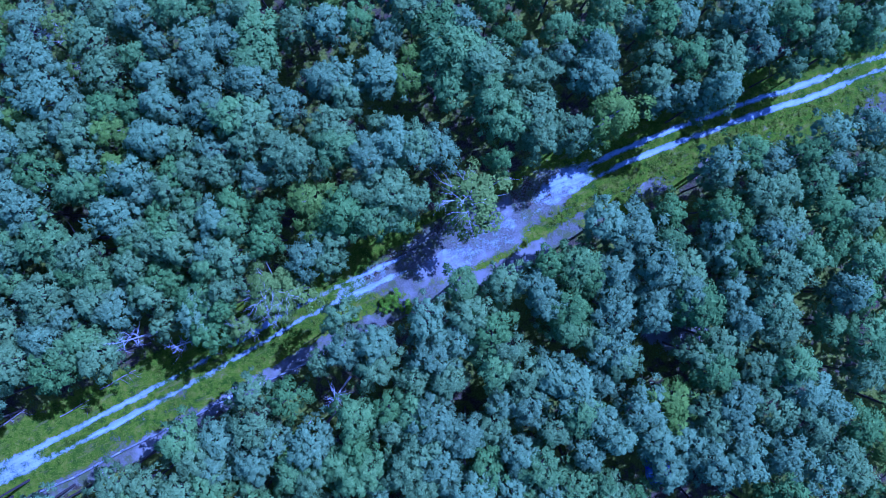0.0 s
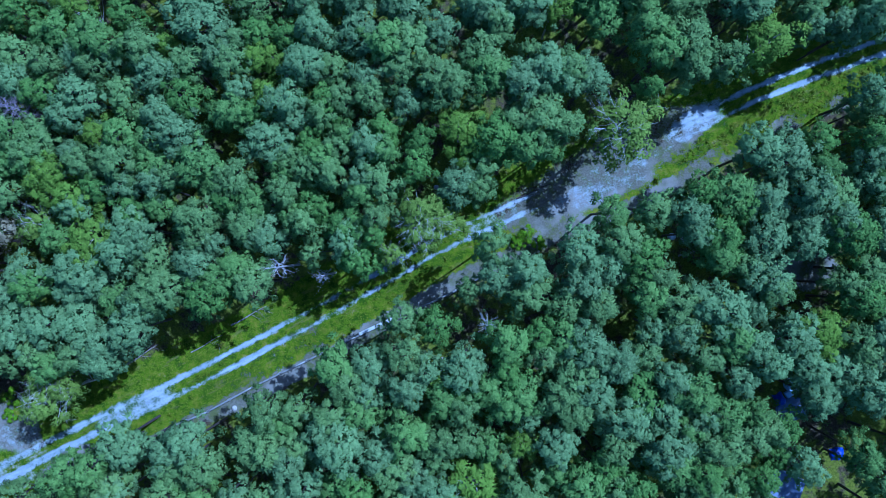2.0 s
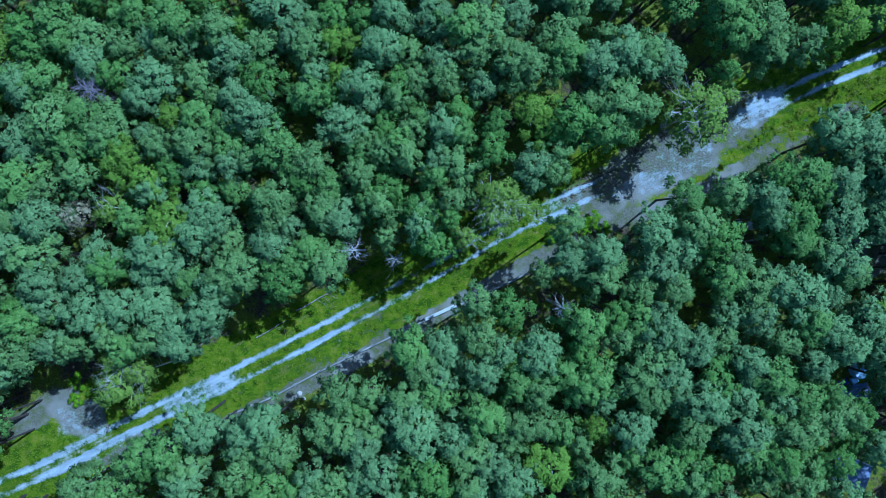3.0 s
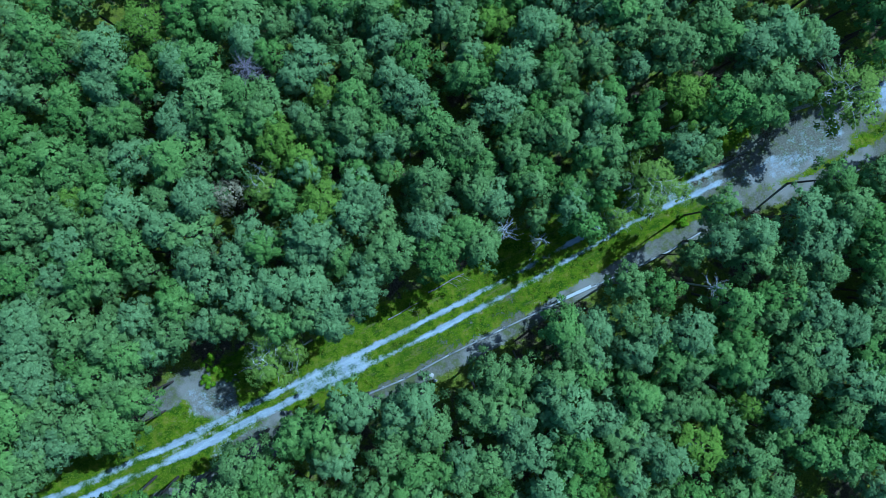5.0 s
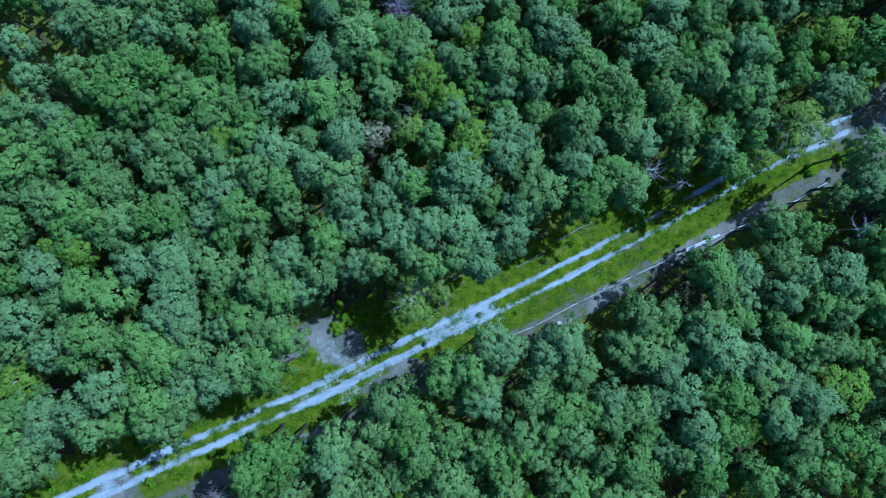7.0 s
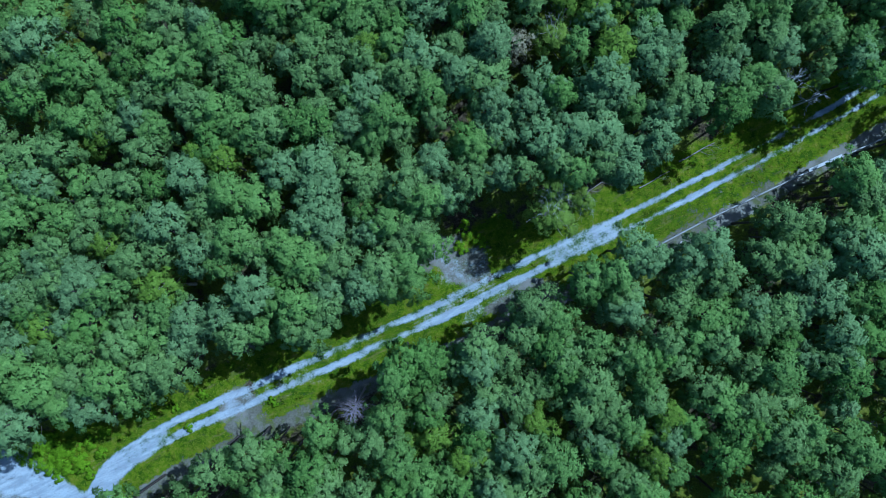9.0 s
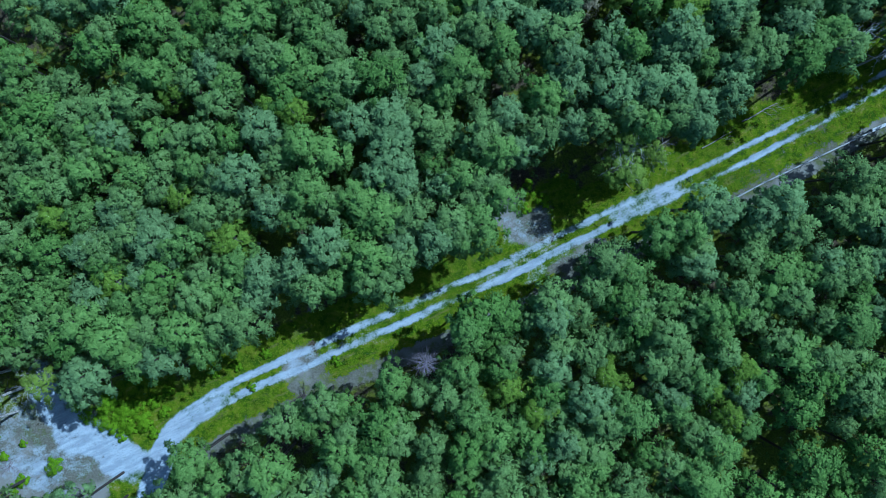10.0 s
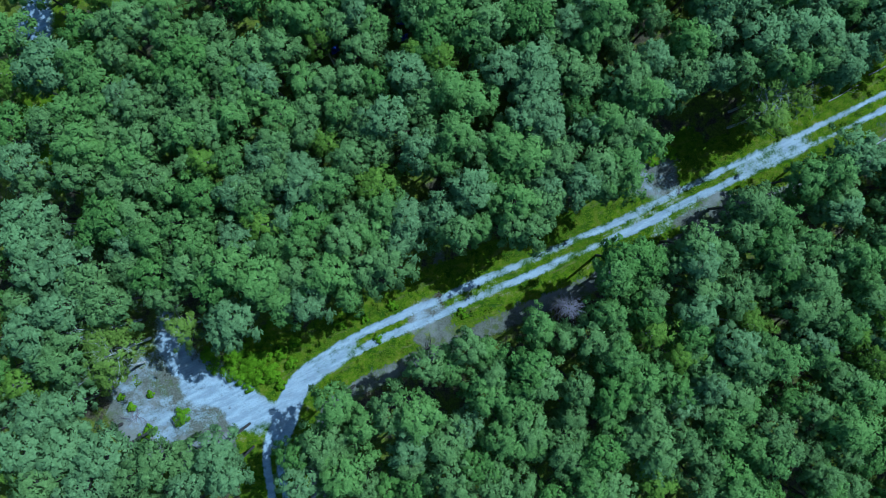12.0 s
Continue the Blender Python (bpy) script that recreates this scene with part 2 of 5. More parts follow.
def cover(x, y):
    """Sand, grass and grey soil at places of the plan."""
    d, _ = off_line(TRACK, x, y)
    e, _ = off_line(SIDE, x, y)
    d = d + 0.10 * wave(x, y, 2.1, 0.4) + 0.06 * wave(x, y, 0.7, 1.9)
    x, y = x + 0.55 * wave(x, y, 1.1, 5.0) + 0.25 * wave(x, y, 0.45, 1.0), y + 0.55 * wave(x, y, 1.2, 3.3) + 0.25 * wave(x, y, 0.5, 2.0)
    lane = 0.72 * blob(x, y, -101, -50.3, 4.8, 2.6, 38)
    worn = 0.16 * ramp(-x, 42, 60)
    upper = (1 - ramp(abs(d - 0.80) - worn, 0.0, 0.62)) * (0.70 + 0.24 * wave(x, y, 3.3, 2.0))
    lower = (1 - ramp(abs(d + 0.76) - worn, 0.0, 0.62)) * (0.70 + 0.24 * wave(x, y, 2.7, 4.2))
    upper = upper * (1 - 0.6 * blob(x, y, -24.5, -11.5, 2.2, 2.5)) * (1 - 0.3 * blob(x, y, -12, -4.5, 3, 2.5))
    lower = lower * (1 - 0.4 * blob(x, y, -26, -14.0, 3.0, 2.5))
    ruts = np.maximum(upper, lower) * (1 - 0.9 * blob(x, y, 3.4, 1.6, 9.0, 3.4, 28))
    full = 1 - ramp(abs(d), 1.0, 1.7)
    sand = ruts
    sand = np.maximum(sand, full * np.maximum.reduce([lane, blob(x, y, -104.5, -55.5, 4, 4), 0.5 * blob(x, y, -49.5, -25.2, 5.0, 1.6), 0.28 * blob(x, y, -64, -32.3, 7, 1.6), 0.42 * blob(x, y, -88.4, -44.0, 2.6, 2.4), 0.2 * blob(x, y, -82, -40.8, 6, 1.6)]))
    sand = np.maximum(sand, 0.52 * blob(x, y, 13.4, 7.4, 4.4, 1.5, 32))
    sand = np.maximum(sand, 0.34 * blob(x, y, 3.2, 0.6, 7.5, 2.3, 30))
    sand = np.maximum(sand, 0.55 * blob(x, y, 2.4, -0.4, 0.9, 0.7, 30))
    sand = np.maximum(sand, 0.40 * blob(x, y, -9.0, -3.8, 3.4, 1.3, 26))
    # kept faint: part of this patch's tree shade is put into its colour
    sand = np.maximum(sand, 0.32 * blob(x, y, -62.9, -28.5, 3.4, 2.3, 40))
    sand = np.maximum(sand, 0.34 * blob(x, y, -60.3, -32.7, 4.2, 1.2, 26))
    sand = np.maximum(sand, 0.85 * (1 - ramp(abs(e), 0.5, 3.2)) * np.maximum(blob(x, y, -116, -49.6, 5.5, 4.5, 120), blob(x, y, -134, -12, 2.5, 3.5, 0)))
    sand = np.maximum(sand, 0.86 * np.clip(blob(x, y, -111.6, -53.5, 6.8, 2.6, 150) * 1.2 - 0.25 * (1 + wave(x, y, 0.9, 2.2)) * 0.5, 0, 1))
    sand = np.maximum(sand, (0.42 + 0.16 * wave(x, y, 1.7, 0.3)) * blob(x, y, -118.0, -54.6, 7.5, 4.4, 150))
    # the grass of the verges, broad beside the middle of the track
    north = 1 - ramp(d, 3.6, 5.6)
    south = ramp(d, -4.3, -2.9)
    grass = np.where(d > 0, north, south)
    grass = grass * np.clip(0.97 + 0.26 * wave(x, y, 4.6, 1.1), 0, 1)
    grass = np.maximum(grass, 0.95 * blob(x, y, -106.5, -49.0, 5.5, 3.6, 34))
    grass = np.maximum(grass, 0.9 * blob(x, y, -97, -45.0, 8, 2.6, 26))
    grass = np.maximum(grass, 0.8 * blob(x, y, 22, 7.6, 11, 2.8, 24) * (0.75 + 0.35 * wave(x, y, 1.6, 3.0)))
    grass = np.maximum(grass, 0.7 * blob(x, y, 40, 13.4, 12, 2.6, 21))
    grass = np.maximum(grass, 0.8 * blob(x, y, -60.5, -25.0, 4, 2.2, 26))
    grass = np.maximum(grass, 0.65 * blob(x, y, -130, -20, 6, 12, 0))
    grass = grass * (1 - 0.85 * blob(x, y, -63, -28.2, 3.2, 2.4, 40)) * (1 - 0.8 * blob(x, y, -56.5, -31.8, 4.5, 1.6, 26))
    grass = grass * (1 - 0.75 * blob(x, y, -88.4, -45.0, 3.0, 2.8, 100)) * (1 - 0.9 * blob(x, y, 1.5, 0.4, 11, 3.4, 27)) * (1 - 0.8 * blob(x, y, 11, 6, 5, 2.4, 32))
    grey = np.where(d > 0, 0.55 * (1 - ramp(d, 3.5, 5.5)), 1 - ramp(-d, 4.6, 6.2))
    grey = np.maximum(grey, 0.85 * blob(x, y, 2, 0.0, 11, 3.8, 27))
    grey = np.maximum(grey, 0.9 * blob(x, y, -86.2, -39.8, 3.2, 1.5, 110))
    grey = np.maximum(grey, 0.9 * blob(x, y, -88.6, -46.2, 3.6, 2.2, 30))
    grey = np.maximum(grey, 0.9 * blob(x, y, -56.5, -31.8, 4.5, 1.8, 26))
    grey = np.maximum(grey, 0.7 * blob(x, y, -112, -54, 8, 4.2, 146))
    grey = np.maximum(grey, blob(x, y, -65.5, -28.5, 6.5, 3.4, 26))
    grey = np.maximum(grey, blob(x, y, -117, -56.5, 9.5, 5.2, 150))
    grey = np.maximum(grey, 0.36 * (1 - ramp(abs(e), 1.5, 3.5)))
    grey = np.maximum(grey, 0.8 * blob(x, y, 26, -9, 4, 2.2, 10))
    return np.clip(sand, 0, 1), np.clip(grass, 0, 1), np.clip(grey, 0, 1)


def height(x, y):
    """The ground's height: slight unevenness, worn ruts."""
    d, _ = off_line(TRACK, x, y)
    rut = np.maximum(1 - ramp(abs(d - 0.78), 0.15, 0.5), 1 - ramp(abs(d + 0.74), 0.15, 0.5))
    return 0.07 * wave(x, y, 5.2, 0.9) + 0.03 * wave(x, y, 1.7, 2.6) - 0.06 * rut


def lay(name, x, y, faces, lift=0.0):
    """A piece of ground over a net of places."""
    far = (abs(x + 40) > 130) | (abs(y + 20) > 90)
    z = np.where(far, 0.0, height(x, y)) + lift
    me = bpy.data.meshes.new(name)
    me.from_pydata(np.stack([x, y, z], 1).tolist(), [], faces)
    for key, value in zip(("sand", "grass", "grey"), cover(x, y)):
        value = np.where(far, 0.0, value)
        me.attributes.new(key, "FLOAT", "POINT").data.foreach_set("value", value.astype(np.float32))
    me.materials.append(GROUND)
    me.shade_smooth()
    return new(name, me)


def net(nu, nv):
    return [(i * nv + j, (i + 1) * nv + j, (i + 1) * nv + j + 1, i * nv + j + 1) for i in range(nu - 1) for j in range(nv - 1)]


def steps(*spans):
    out = []
    for low, high, gap in spans:
        out += list(np.arange(low, high - gap / 2, gap))
    return np.array(out + [spans[-1][1]])


gu = steps((-1600, -400, 300), (-400, -160, 40), (-160, -110, 5), (-110, 110, 0.5), (110, 160, 5), (160, 400, 40), (400, 1600, 300))
gv = steps((-1600, -400, 300), (-400, -60, 30), (-60, -9, 0.75), (-9, 9, 0.3), (9, 60, 0.75), (60, 400, 30), (400, 1600, 300))
uu, vv = [a.ravel() for a in np.meshgrid(gu, gv, indexing="ij")]
cu, su = math.cos(radians(25.6)), math.sin(radians(25.6))
ground = lay("ground", -40 + uu * cu - vv * su, -20 + uu * su + vv * cu, net(len(gu), len(gv)))
tagged(ground, "forest floor of litter, moss and grassy verges", "ground", kind="structure")


def band(name, line, half, gap, lift):
    d = np.gradient(line, axis=0)
    d /= np.linalg.norm(d, axis=1)[:, None]
    offs = np.arange(-half, half + gap / 2, gap)
    x = (line[:, 0][:, None] - d[:, 1][:, None] * offs).ravel()
    y = (line[:, 1][:, None] + d[:, 0][:, None] * offs).ravel()
    return lay(name, x, y, net(len(line), len(offs)), lift)


road = tagged(band("road", TRACK, 1.65, 0.11, 0.006), "sandy two-rut forest track with grass between", "track", kind="structure")
side_road = tagged(band("road", SIDE[6:], 2.4, 0.2, 0.010), "pale sandy side track under the trees", "track", kind="structure")


# ---- building trees ----
def part(name, me, mat, parent, label=""):
    me.materials.clear()
    me.materials.append(mat)
    ob = new(name, me)
    ob.parent = parent
    if label:
        tagged(ob, label)
    return ob


def mesh_of(name, verts, faces):
    me = bpy.data.meshes.new(name)
    me.from_pydata(verts, [], faces)
    return me


def tube(verts, faces, path, radii, sides=6):
    """A bent, tapered round stem through the points of path."""
    base = len(verts)
    for i, p in enumerate(path):
        a = Vector(path[max(0, i - 1)])
        b = Vector(path[min(len(path) - 1, i + 1)])
        q = (b - a).to_track_quat("Z", "Y")
        for k in range(sides):
            w = 2 * math.pi * k / sides
            verts.append(tuple(Vector(p) + q @ Vector((radii[i] * math.cos(w), radii[i] * math.sin(w), 0))))
    for i in range(len(path) - 1):
        for k in range(sides):
            n = (k + 1) % sides
            faces.append((base + i * sides + k, base + i * sides + n, base + (i + 1) * sides + n, base + (i + 1) * sides + k))
    faces.append(tuple(base + (len(path) - 1) * sides + k for k in range(sides)))
    faces.append(tuple(base + k for k in reversed(range(sides))))


def leaves(rng, centres, sizes, heart, count, length, width, droop=0.0):
    """Leaf sprays on the outside of clumps: each a folded, pointed blade. Its normal leans with its clump's roundness."""
    verts, faces, normals = [], [], []
    for c, r in zip(centres, sizes):
        n = max(8, int(count * (r / 0.75) ** 2))
        out = c - heart
        out = out / (np.linalg.norm(out) + 1e-6)
        v = rng.normal(size=(n, 3)) + out * 0.8
        v /= np.linalg.norm(v, axis=1)[:, None]
        v[:, 2] = np.where(v[:, 2] < -0.3, -v[:, 2] * 0.6, v[:, 2])
        place = c + v * (r * rng.uniform(0.45, 1.12, n))[:, None] * np.array([1, 1, 0.8])
        dome = place - heart
        dome /= np.linalg.norm(dome, axis=1)[:, None] + 1e-6
        up = v * 0.7 + dome * 0.35 + rng.normal(scale=0.36, size=(n, 3)) + np.array([0, 0, 0.2])
        up /= np.linalg.norm(up, axis=1)[:, None]
        way = np.cross(up, rng.normal(size=(n, 3))) * 0.6 + (v * 0.9 + dome * 0.5) * np.array([1, 1, 0.4]) - np.array([0, 0, droop])
        way -= up * np.sum(way * up, axis=1)[:, None] * 0.7
        way /= np.linalg.norm(way, axis=1)[:, None]
        flat = np.cross(up, way)
        flat /= np.linalg.norm(flat, axis=1)[:, None] + 1e-6
        ln = length * rng.uniform(0.55, 1.3, n)[:, None]
        wd = width * rng.uniform(0.6, 1.3, n)[:, None]
        b0 = len(verts)
        fan = np.where(rng.random(n) < 0.3, 1.0, -1.0)[:, None]
        left = place - fan * flat * wd * 0.5 + fan * way * ln * 0.45 - up * ln * 0.12
        right = place + fan * flat * wd * 0.5 + fan * way * ln * 0.35 - up * ln * 0.1
        tri = np.stack([place - fan * way * ln * 0.5, left, right], 1)
        verts += tri.reshape(-1, 3).tolist()
        faces += [(b0 + 3 * k, b0 + 3 * k + 1, b0 + 3 * k + 2) for k in range(n)]
        lean = v * 0.36 + dome * 0.62 + up * 0.30 + np.array([0, 0, 0.05])
        lean /= np.linalg.norm(lean, axis=1)[:, None]
        normals += np.repeat(lean, 3, axis=0).tolist()
    return verts, faces, normals


def leafy(name, verts, faces, normals):
    """A mesh of leaves that is shaded by the given normals."""
    me = mesh_of(name, verts, faces)
    me.shade_smooth()
    me.normals_split_custom_set_from_vertices(normals)
    return me


def limb(verts, faces, rng, root, tip, thick, depth):
    mid = (root + tip) / 2 + rng.normal(scale=0.07, size=3) * np.linalg.norm(tip - root)
    tube(verts, faces, [root, mid, tip], [thick, thick * 0.75, thick * 0.4], 4 if depth else 3)


def spray(verts, faces, rng, root, tip, thick, depth, twigs=None):
    """A limb that forks into ever finer twigs; the twigs go into a mesh of their own if one is given."""
    limb(verts, faces, rng, root, tip, thick, depth)
    if twigs:
        verts, faces = twigs
    if depth:
        way = tip - root
        for u in (0.35, 0.55, 0.75, 1.0):
            start = root + way * u
            out = way * rng.uniform(0.4, 0.65) + rng.normal(scale=0.32, size=3) * np.linalg.norm(way)
            spray(verts, faces, rng, start, start + out, thick * 0.45, depth - 1)


def branch(rng, root, tip, thick, depth, mat, parent):
    """A bare branch with its twigs as a part under it."""
    bv, bf, wv, wf = [], [], [], []
    spray(bv, bf, rng, root, tip, thick, depth, (wv, wf))
    ob = part("branch", mesh_of("branch", bv, bf), mat, parent)
    part("twig_spray", mesh_of("twig_spray", wv, wf), mat, ob)
    return ob


def tree_shape(seed, tall, radius, low, clumps, count, length, width, droop=0.0, bare=0.0):
    """Meshes of a tree's trunk with its limbs, and of its crown of clumps on a lobed dome."""
    rng = np.random.default_rng(seed)
    bend = rng.uniform(-0.35, 0.35, 2)
    tv, tf = [], []
    path = [(bend[0] * u * u, bend[1] * u * u, u * (tall - 1.4)) for u in np.linspace(0, 1, 7)]
    path[0] = (path[0][0], path[0][1], -0.3)
    tube(tv, tf, path, [0.17, 0.145, 0.13, 0.11, 0.085, 0.055, 0.02], 7)
    half = (tall - low) / 2
    heart = np.array([bend[0], bend[1], low + half * 0.85])
    lobes = [(rng.uniform(0, 6.28), rng.uniform(0.12, 0.34), k) for k in (2, 3, 5)]
    centres, sizes = [], []
    turn = rng.uniform(0, 6.28)
    for k in range(clumps):
        u = (k + 0.5) / clumps
        z = 1.0 - 1.5 * u
        w = turn + k * 2.399963 + rng.uniform(-0.35, 0.35)
        swell = 1 + sum(a * math.sin(n * w + p) for p, a, n in lobes) * (1 - 0.6 * abs(z))
        ring = math.sqrt(max(0.0, 1 - z * z)) * radius * 0.76 * swell * rng.uniform(0.66, 1.26)
        tip = heart + np.array([ring * math.cos(w), ring * math.sin(w), z * half * 0.86 + rng.uniform(-0.7, 0.5)])
        r = radius * rng.uniform(0.14, 0.27)
        if k % 5 == 0:
            z0 = max(low * 0.75, tip[2] - ring * 0.9 - 1.0)
            s = z0 / (tall - 1.4)
            root = np.array([bend[0] * s * s, bend[1] * s * s, z0])
            tube(tv, tf, [root, root * 0.45 + tip * 0.55 + np.array([0, 0, -0.25]), tip], [0.05, 0.035, 0.012], 4)
            if bare and z > 0.0:
                spray(tv, tf, rng, heart * 0.42 + tip * 0.58, tip + np.array([0, 0, 0.42]), 0.030, 2)
        if rng.random() >= bare:
            centres.append(tip)
            sizes.append(r)
    cv, cf, cn = leaves(rng, centres, sizes, heart, count, length, width, droop)
    # the leafy inside of the crown, behind its outer sprays
    inner, reach = [], []
    for k in range(30):
        z, w = 1.0 - 1.25 * (k + 0.5) / 30, turn + k * 2.399963
        swell = 1 + sum(a * math.sin(n * w + p) for p, a, n in lobes) * (1 - 0.6 * abs(z))
        ring = math.sqrt(max(0.0, 1 - z * z)) * radius * 0.56 * swell
        inner.append(heart + np.array([ring * math.cos(w), ring * math.sin(w), z * half * 0.62]))
        reach.append(radius * 0.2)
    iv, inf, inn = leaves(rng, inner, reach, heart, 22, 0.36, 0.30, droop)
    n = len(cv)
    cv += iv
    cf += [tuple(q + n for q in f) for f in inf]
    return mesh_of("trunk", tv, tf), leafy("crown", cv, cf, cn + inn)


def tree_kind(name, label, category, shapes, wood, leaf, crown_label):
    made = []
    for shape in shapes:
        trunk, crown = tree_shape(*shape)
        ob = new(name)
        part("trunk", trunk, wood, ob)
        part("crown", crown, leaf, ob, crown_label)
        tagged(ob, label, category, "forest trees")
        made.append(ob)
    return made


ASPENS = tree_kind("aspen_tree", "tall aspen with a rounded blue-green leafy crown", "tree",
                   [(k, 15.3, 2.45, 8.2, 54 + 3 * (k % 3), 112, 0.34, 0.19) for k in range(7)], BARK, ASPEN_LEAF, "blue-green leafy crown")
ALDERS = tree_kind("alder_tree", "alder with a dense dark green clumped crown", "tree",
                   [(20 + k, 14.9, 2.45, 8.0, 50 + 3 * (k % 4), 114, 0.31, 0.195) for k in range(5)], BARK, ALDER_LEAF, "dark green leafy crown")
ASHES = tree_kind("ash_tree", "ash with a mid-green feathery crown", "tree",
                  [(30 + k, 15.2, 2.45, 8.2, 56, 108, 0.36, 0.18, 0.15) for k in range(8)], BARK, ASH_LEAF, "mid-green feathery crown")
LIMES = tree_kind("lime_tree", "lime with a soft grey-green spreading crown", "tree",
                  [(50 + k, 15.0, 2.45, 8.1, 56, 110, 0.33, 0.18, 0.2) for k in range(7)], BARK, LIME_LEAF, "grey-green leafy crown")
BIRCHES = tree_kind("birch_tree", "young birch with a bright yellow-green crown", "tree",
                    [(40 + k, 14.4, 2.45, 7.6, 56, 118, 0.28, 0.16, 0.3) for k in range(5)], BIRCH_BARK, BIRCH_LEAF, "yellow-green leafy crown")
SPARSE = tree_kind("dying_birch", "half-bare birch with white branches and sparse pale leaves", "tree",
                   [(60 + k, 14.0, 2.45, 7.0, 60, 115, 0.25, 0.155, 0.3, 0.12) for k in range(3)], BIRCH_BARK, PALE_LEAF, "sparse pale green crown")
KINDS = {"a": ASPENS, "l": LIMES, "d": ALDERS, "h": ASHES, "b": BIRCHES, "s": SPARSE}
used = set()
stands = []
pick = random.Random(7)


def plant(kind, x, y, r, tall=None):
    """One tree of a kind, with its crown's radius."""
    shape = pick.choice(KINDS[kind])
    z = float(height(np.array([x]), np.array([y]))[0])
    size = r / 2.09
    tall = tall or pick.uniform(0.90, 1.08) * (0.86 + 0.14 * min(size, 1.2))
    m = Matrix.LocRotScale((x, y, z - 0.05), Euler((radians(pick.uniform(-2.5, 2.5)), radians(pick.uniform(-2.5, 2.5)), pick.uniform(0, 6.28))), None)
    if shape.name in used:
        ob = copy_thing(shape, m)
    else:
        used.add(shape.name)
        ob = shape
        ob.matrix_basis = m
    ob.scale = (size, size, tall)
    stands.append((x, y, r))
    return ob


# ---- the forest's trees, stand by stand from east to west: east, north, crown radius in metres ----
def grow(mixture, places):
    for x, y, r in places:
        d = float(off_line(TRACK, np.array([x]), np.array([y]))[0][0])
        plant(pick.choice(mixture), x, y, r * (0.88 if -7 < d < 6 and mixture not in "bs" else 1.0))


grow("hhdlll", [(41.1, 20.7, 2), (41.1, 8.4, 1.7), (41.1, -8.5, 2.2), (41.1, -12.8, 1.8), (40.9, -0.5, 2), (40.1, 3.3, 2.3), (38.4, -7.5, 1.8), (38.4, -19.8, 2.2), (38.2, 0.1, 1.8), (37.4, 3.8, 2.2), (36.3, 6.5, 2), (35.8, 20.5, 2), (35.5, 9.2, 2), (35.2, -1.3, 2), (35.2, -17.1, 2), (35.2, -19.3, 2), (34.1, -10.7, 2), (33.1, -8, 2.3), (32.8, -4.8, 2.2), (32.8, -16.1, 2.4), (32.5, -2.4, 2.4), (30.1, 9.2, 2), (30.1, 6, 2), (27.7, 17.2, 2), (27.2, 19.7, 2.2), (27.2, -9.1, 2), (26.6, 22.3, 1.6), (26.4, -12.3, 2.2), (26.1, -15.5, 2), (25, -6.4, 2.2), (24.9, -10.6, 1.8), (23.9, -1.3, 2.2)])
grow("hhdlll", [(23.7, 18.6, 2), (21.8, 0.3, 1.6), (20.7, 22.6, 2), (20.5, 19.7, 1.6), (19.3, -24.7, 1.8), (17.2, -24.8, 1.4), (16.2, 22.6, 1.7), (15.2, -23.2, 1.4), (15.5, -24.7, 2.3), (13.4, -29.5, 1.8), (13.4, -31.4, 1.8), (13.2, -22.5, 2), (12.9, -1.6, 2.2), (12.9, -5.9, 2.2), (12.8, -25.8, 2.2), (12.7, 11.3, 2.3), (12.7, -16.1, 2), (12.4, -8, 1.8), (11.6, 21.8, 1.7), (11.2, -30.1, 1.8), (10.8, -17.7, 2), (10.4, -25.8, 1.8), (10.4, -28.5, 2), (10, 11.3, 2.2), (10, -1.3, 1.8), (10, -20.9, 2.3), (9.7, 16.7, 2), (8.6, -31.2, 1.8), (8.5, -24.2, 1.8), (8.4, 13.5, 2.4), (8, -29, 2.2)])
grow("hhdlll", [(6.5, 11.9, 2), (6.5, -9.6, 1.8), (6.2, -2.6, 2.2), (5.2, -8, 2.2), (4.9, 14.8, 2.2), (4.6, -11.2, 1.8), (4.1, -21.2, 2.3), (4, -29.6, 2), (3.5, 17.8, 2.3), (2.7, -5.9, 2.3), (2.6, -30.7, 2), (2.1, -26.4, 2), (1.9, -3.2, 2), (1.4, 19.4, 2.9), (1.3, -28.5, 2), (0.3, 21.5, 2.6), (0.3, 15.6, 2), (-0.8, 17.8, 2.2), (-1.2, -23.4, 1.6), (-1.4, -29.9, 2.2), (-2.4, -12.8, 1.8), (-2.4, -18.7, 2.3), (-2.4, -22.5, 2), (-2.6, 4.9, 1.8), (-3.4, 22.9, 1.6), (-3.4, -15.5, 2), (-4, -33.9, 2), (-4.1, -29.6, 1.6), (-4.5, 5.4, 2.3), (-5, 2.7, 1.7), (-5, -15, 1.7), (-5, -17.7, 1.7)])
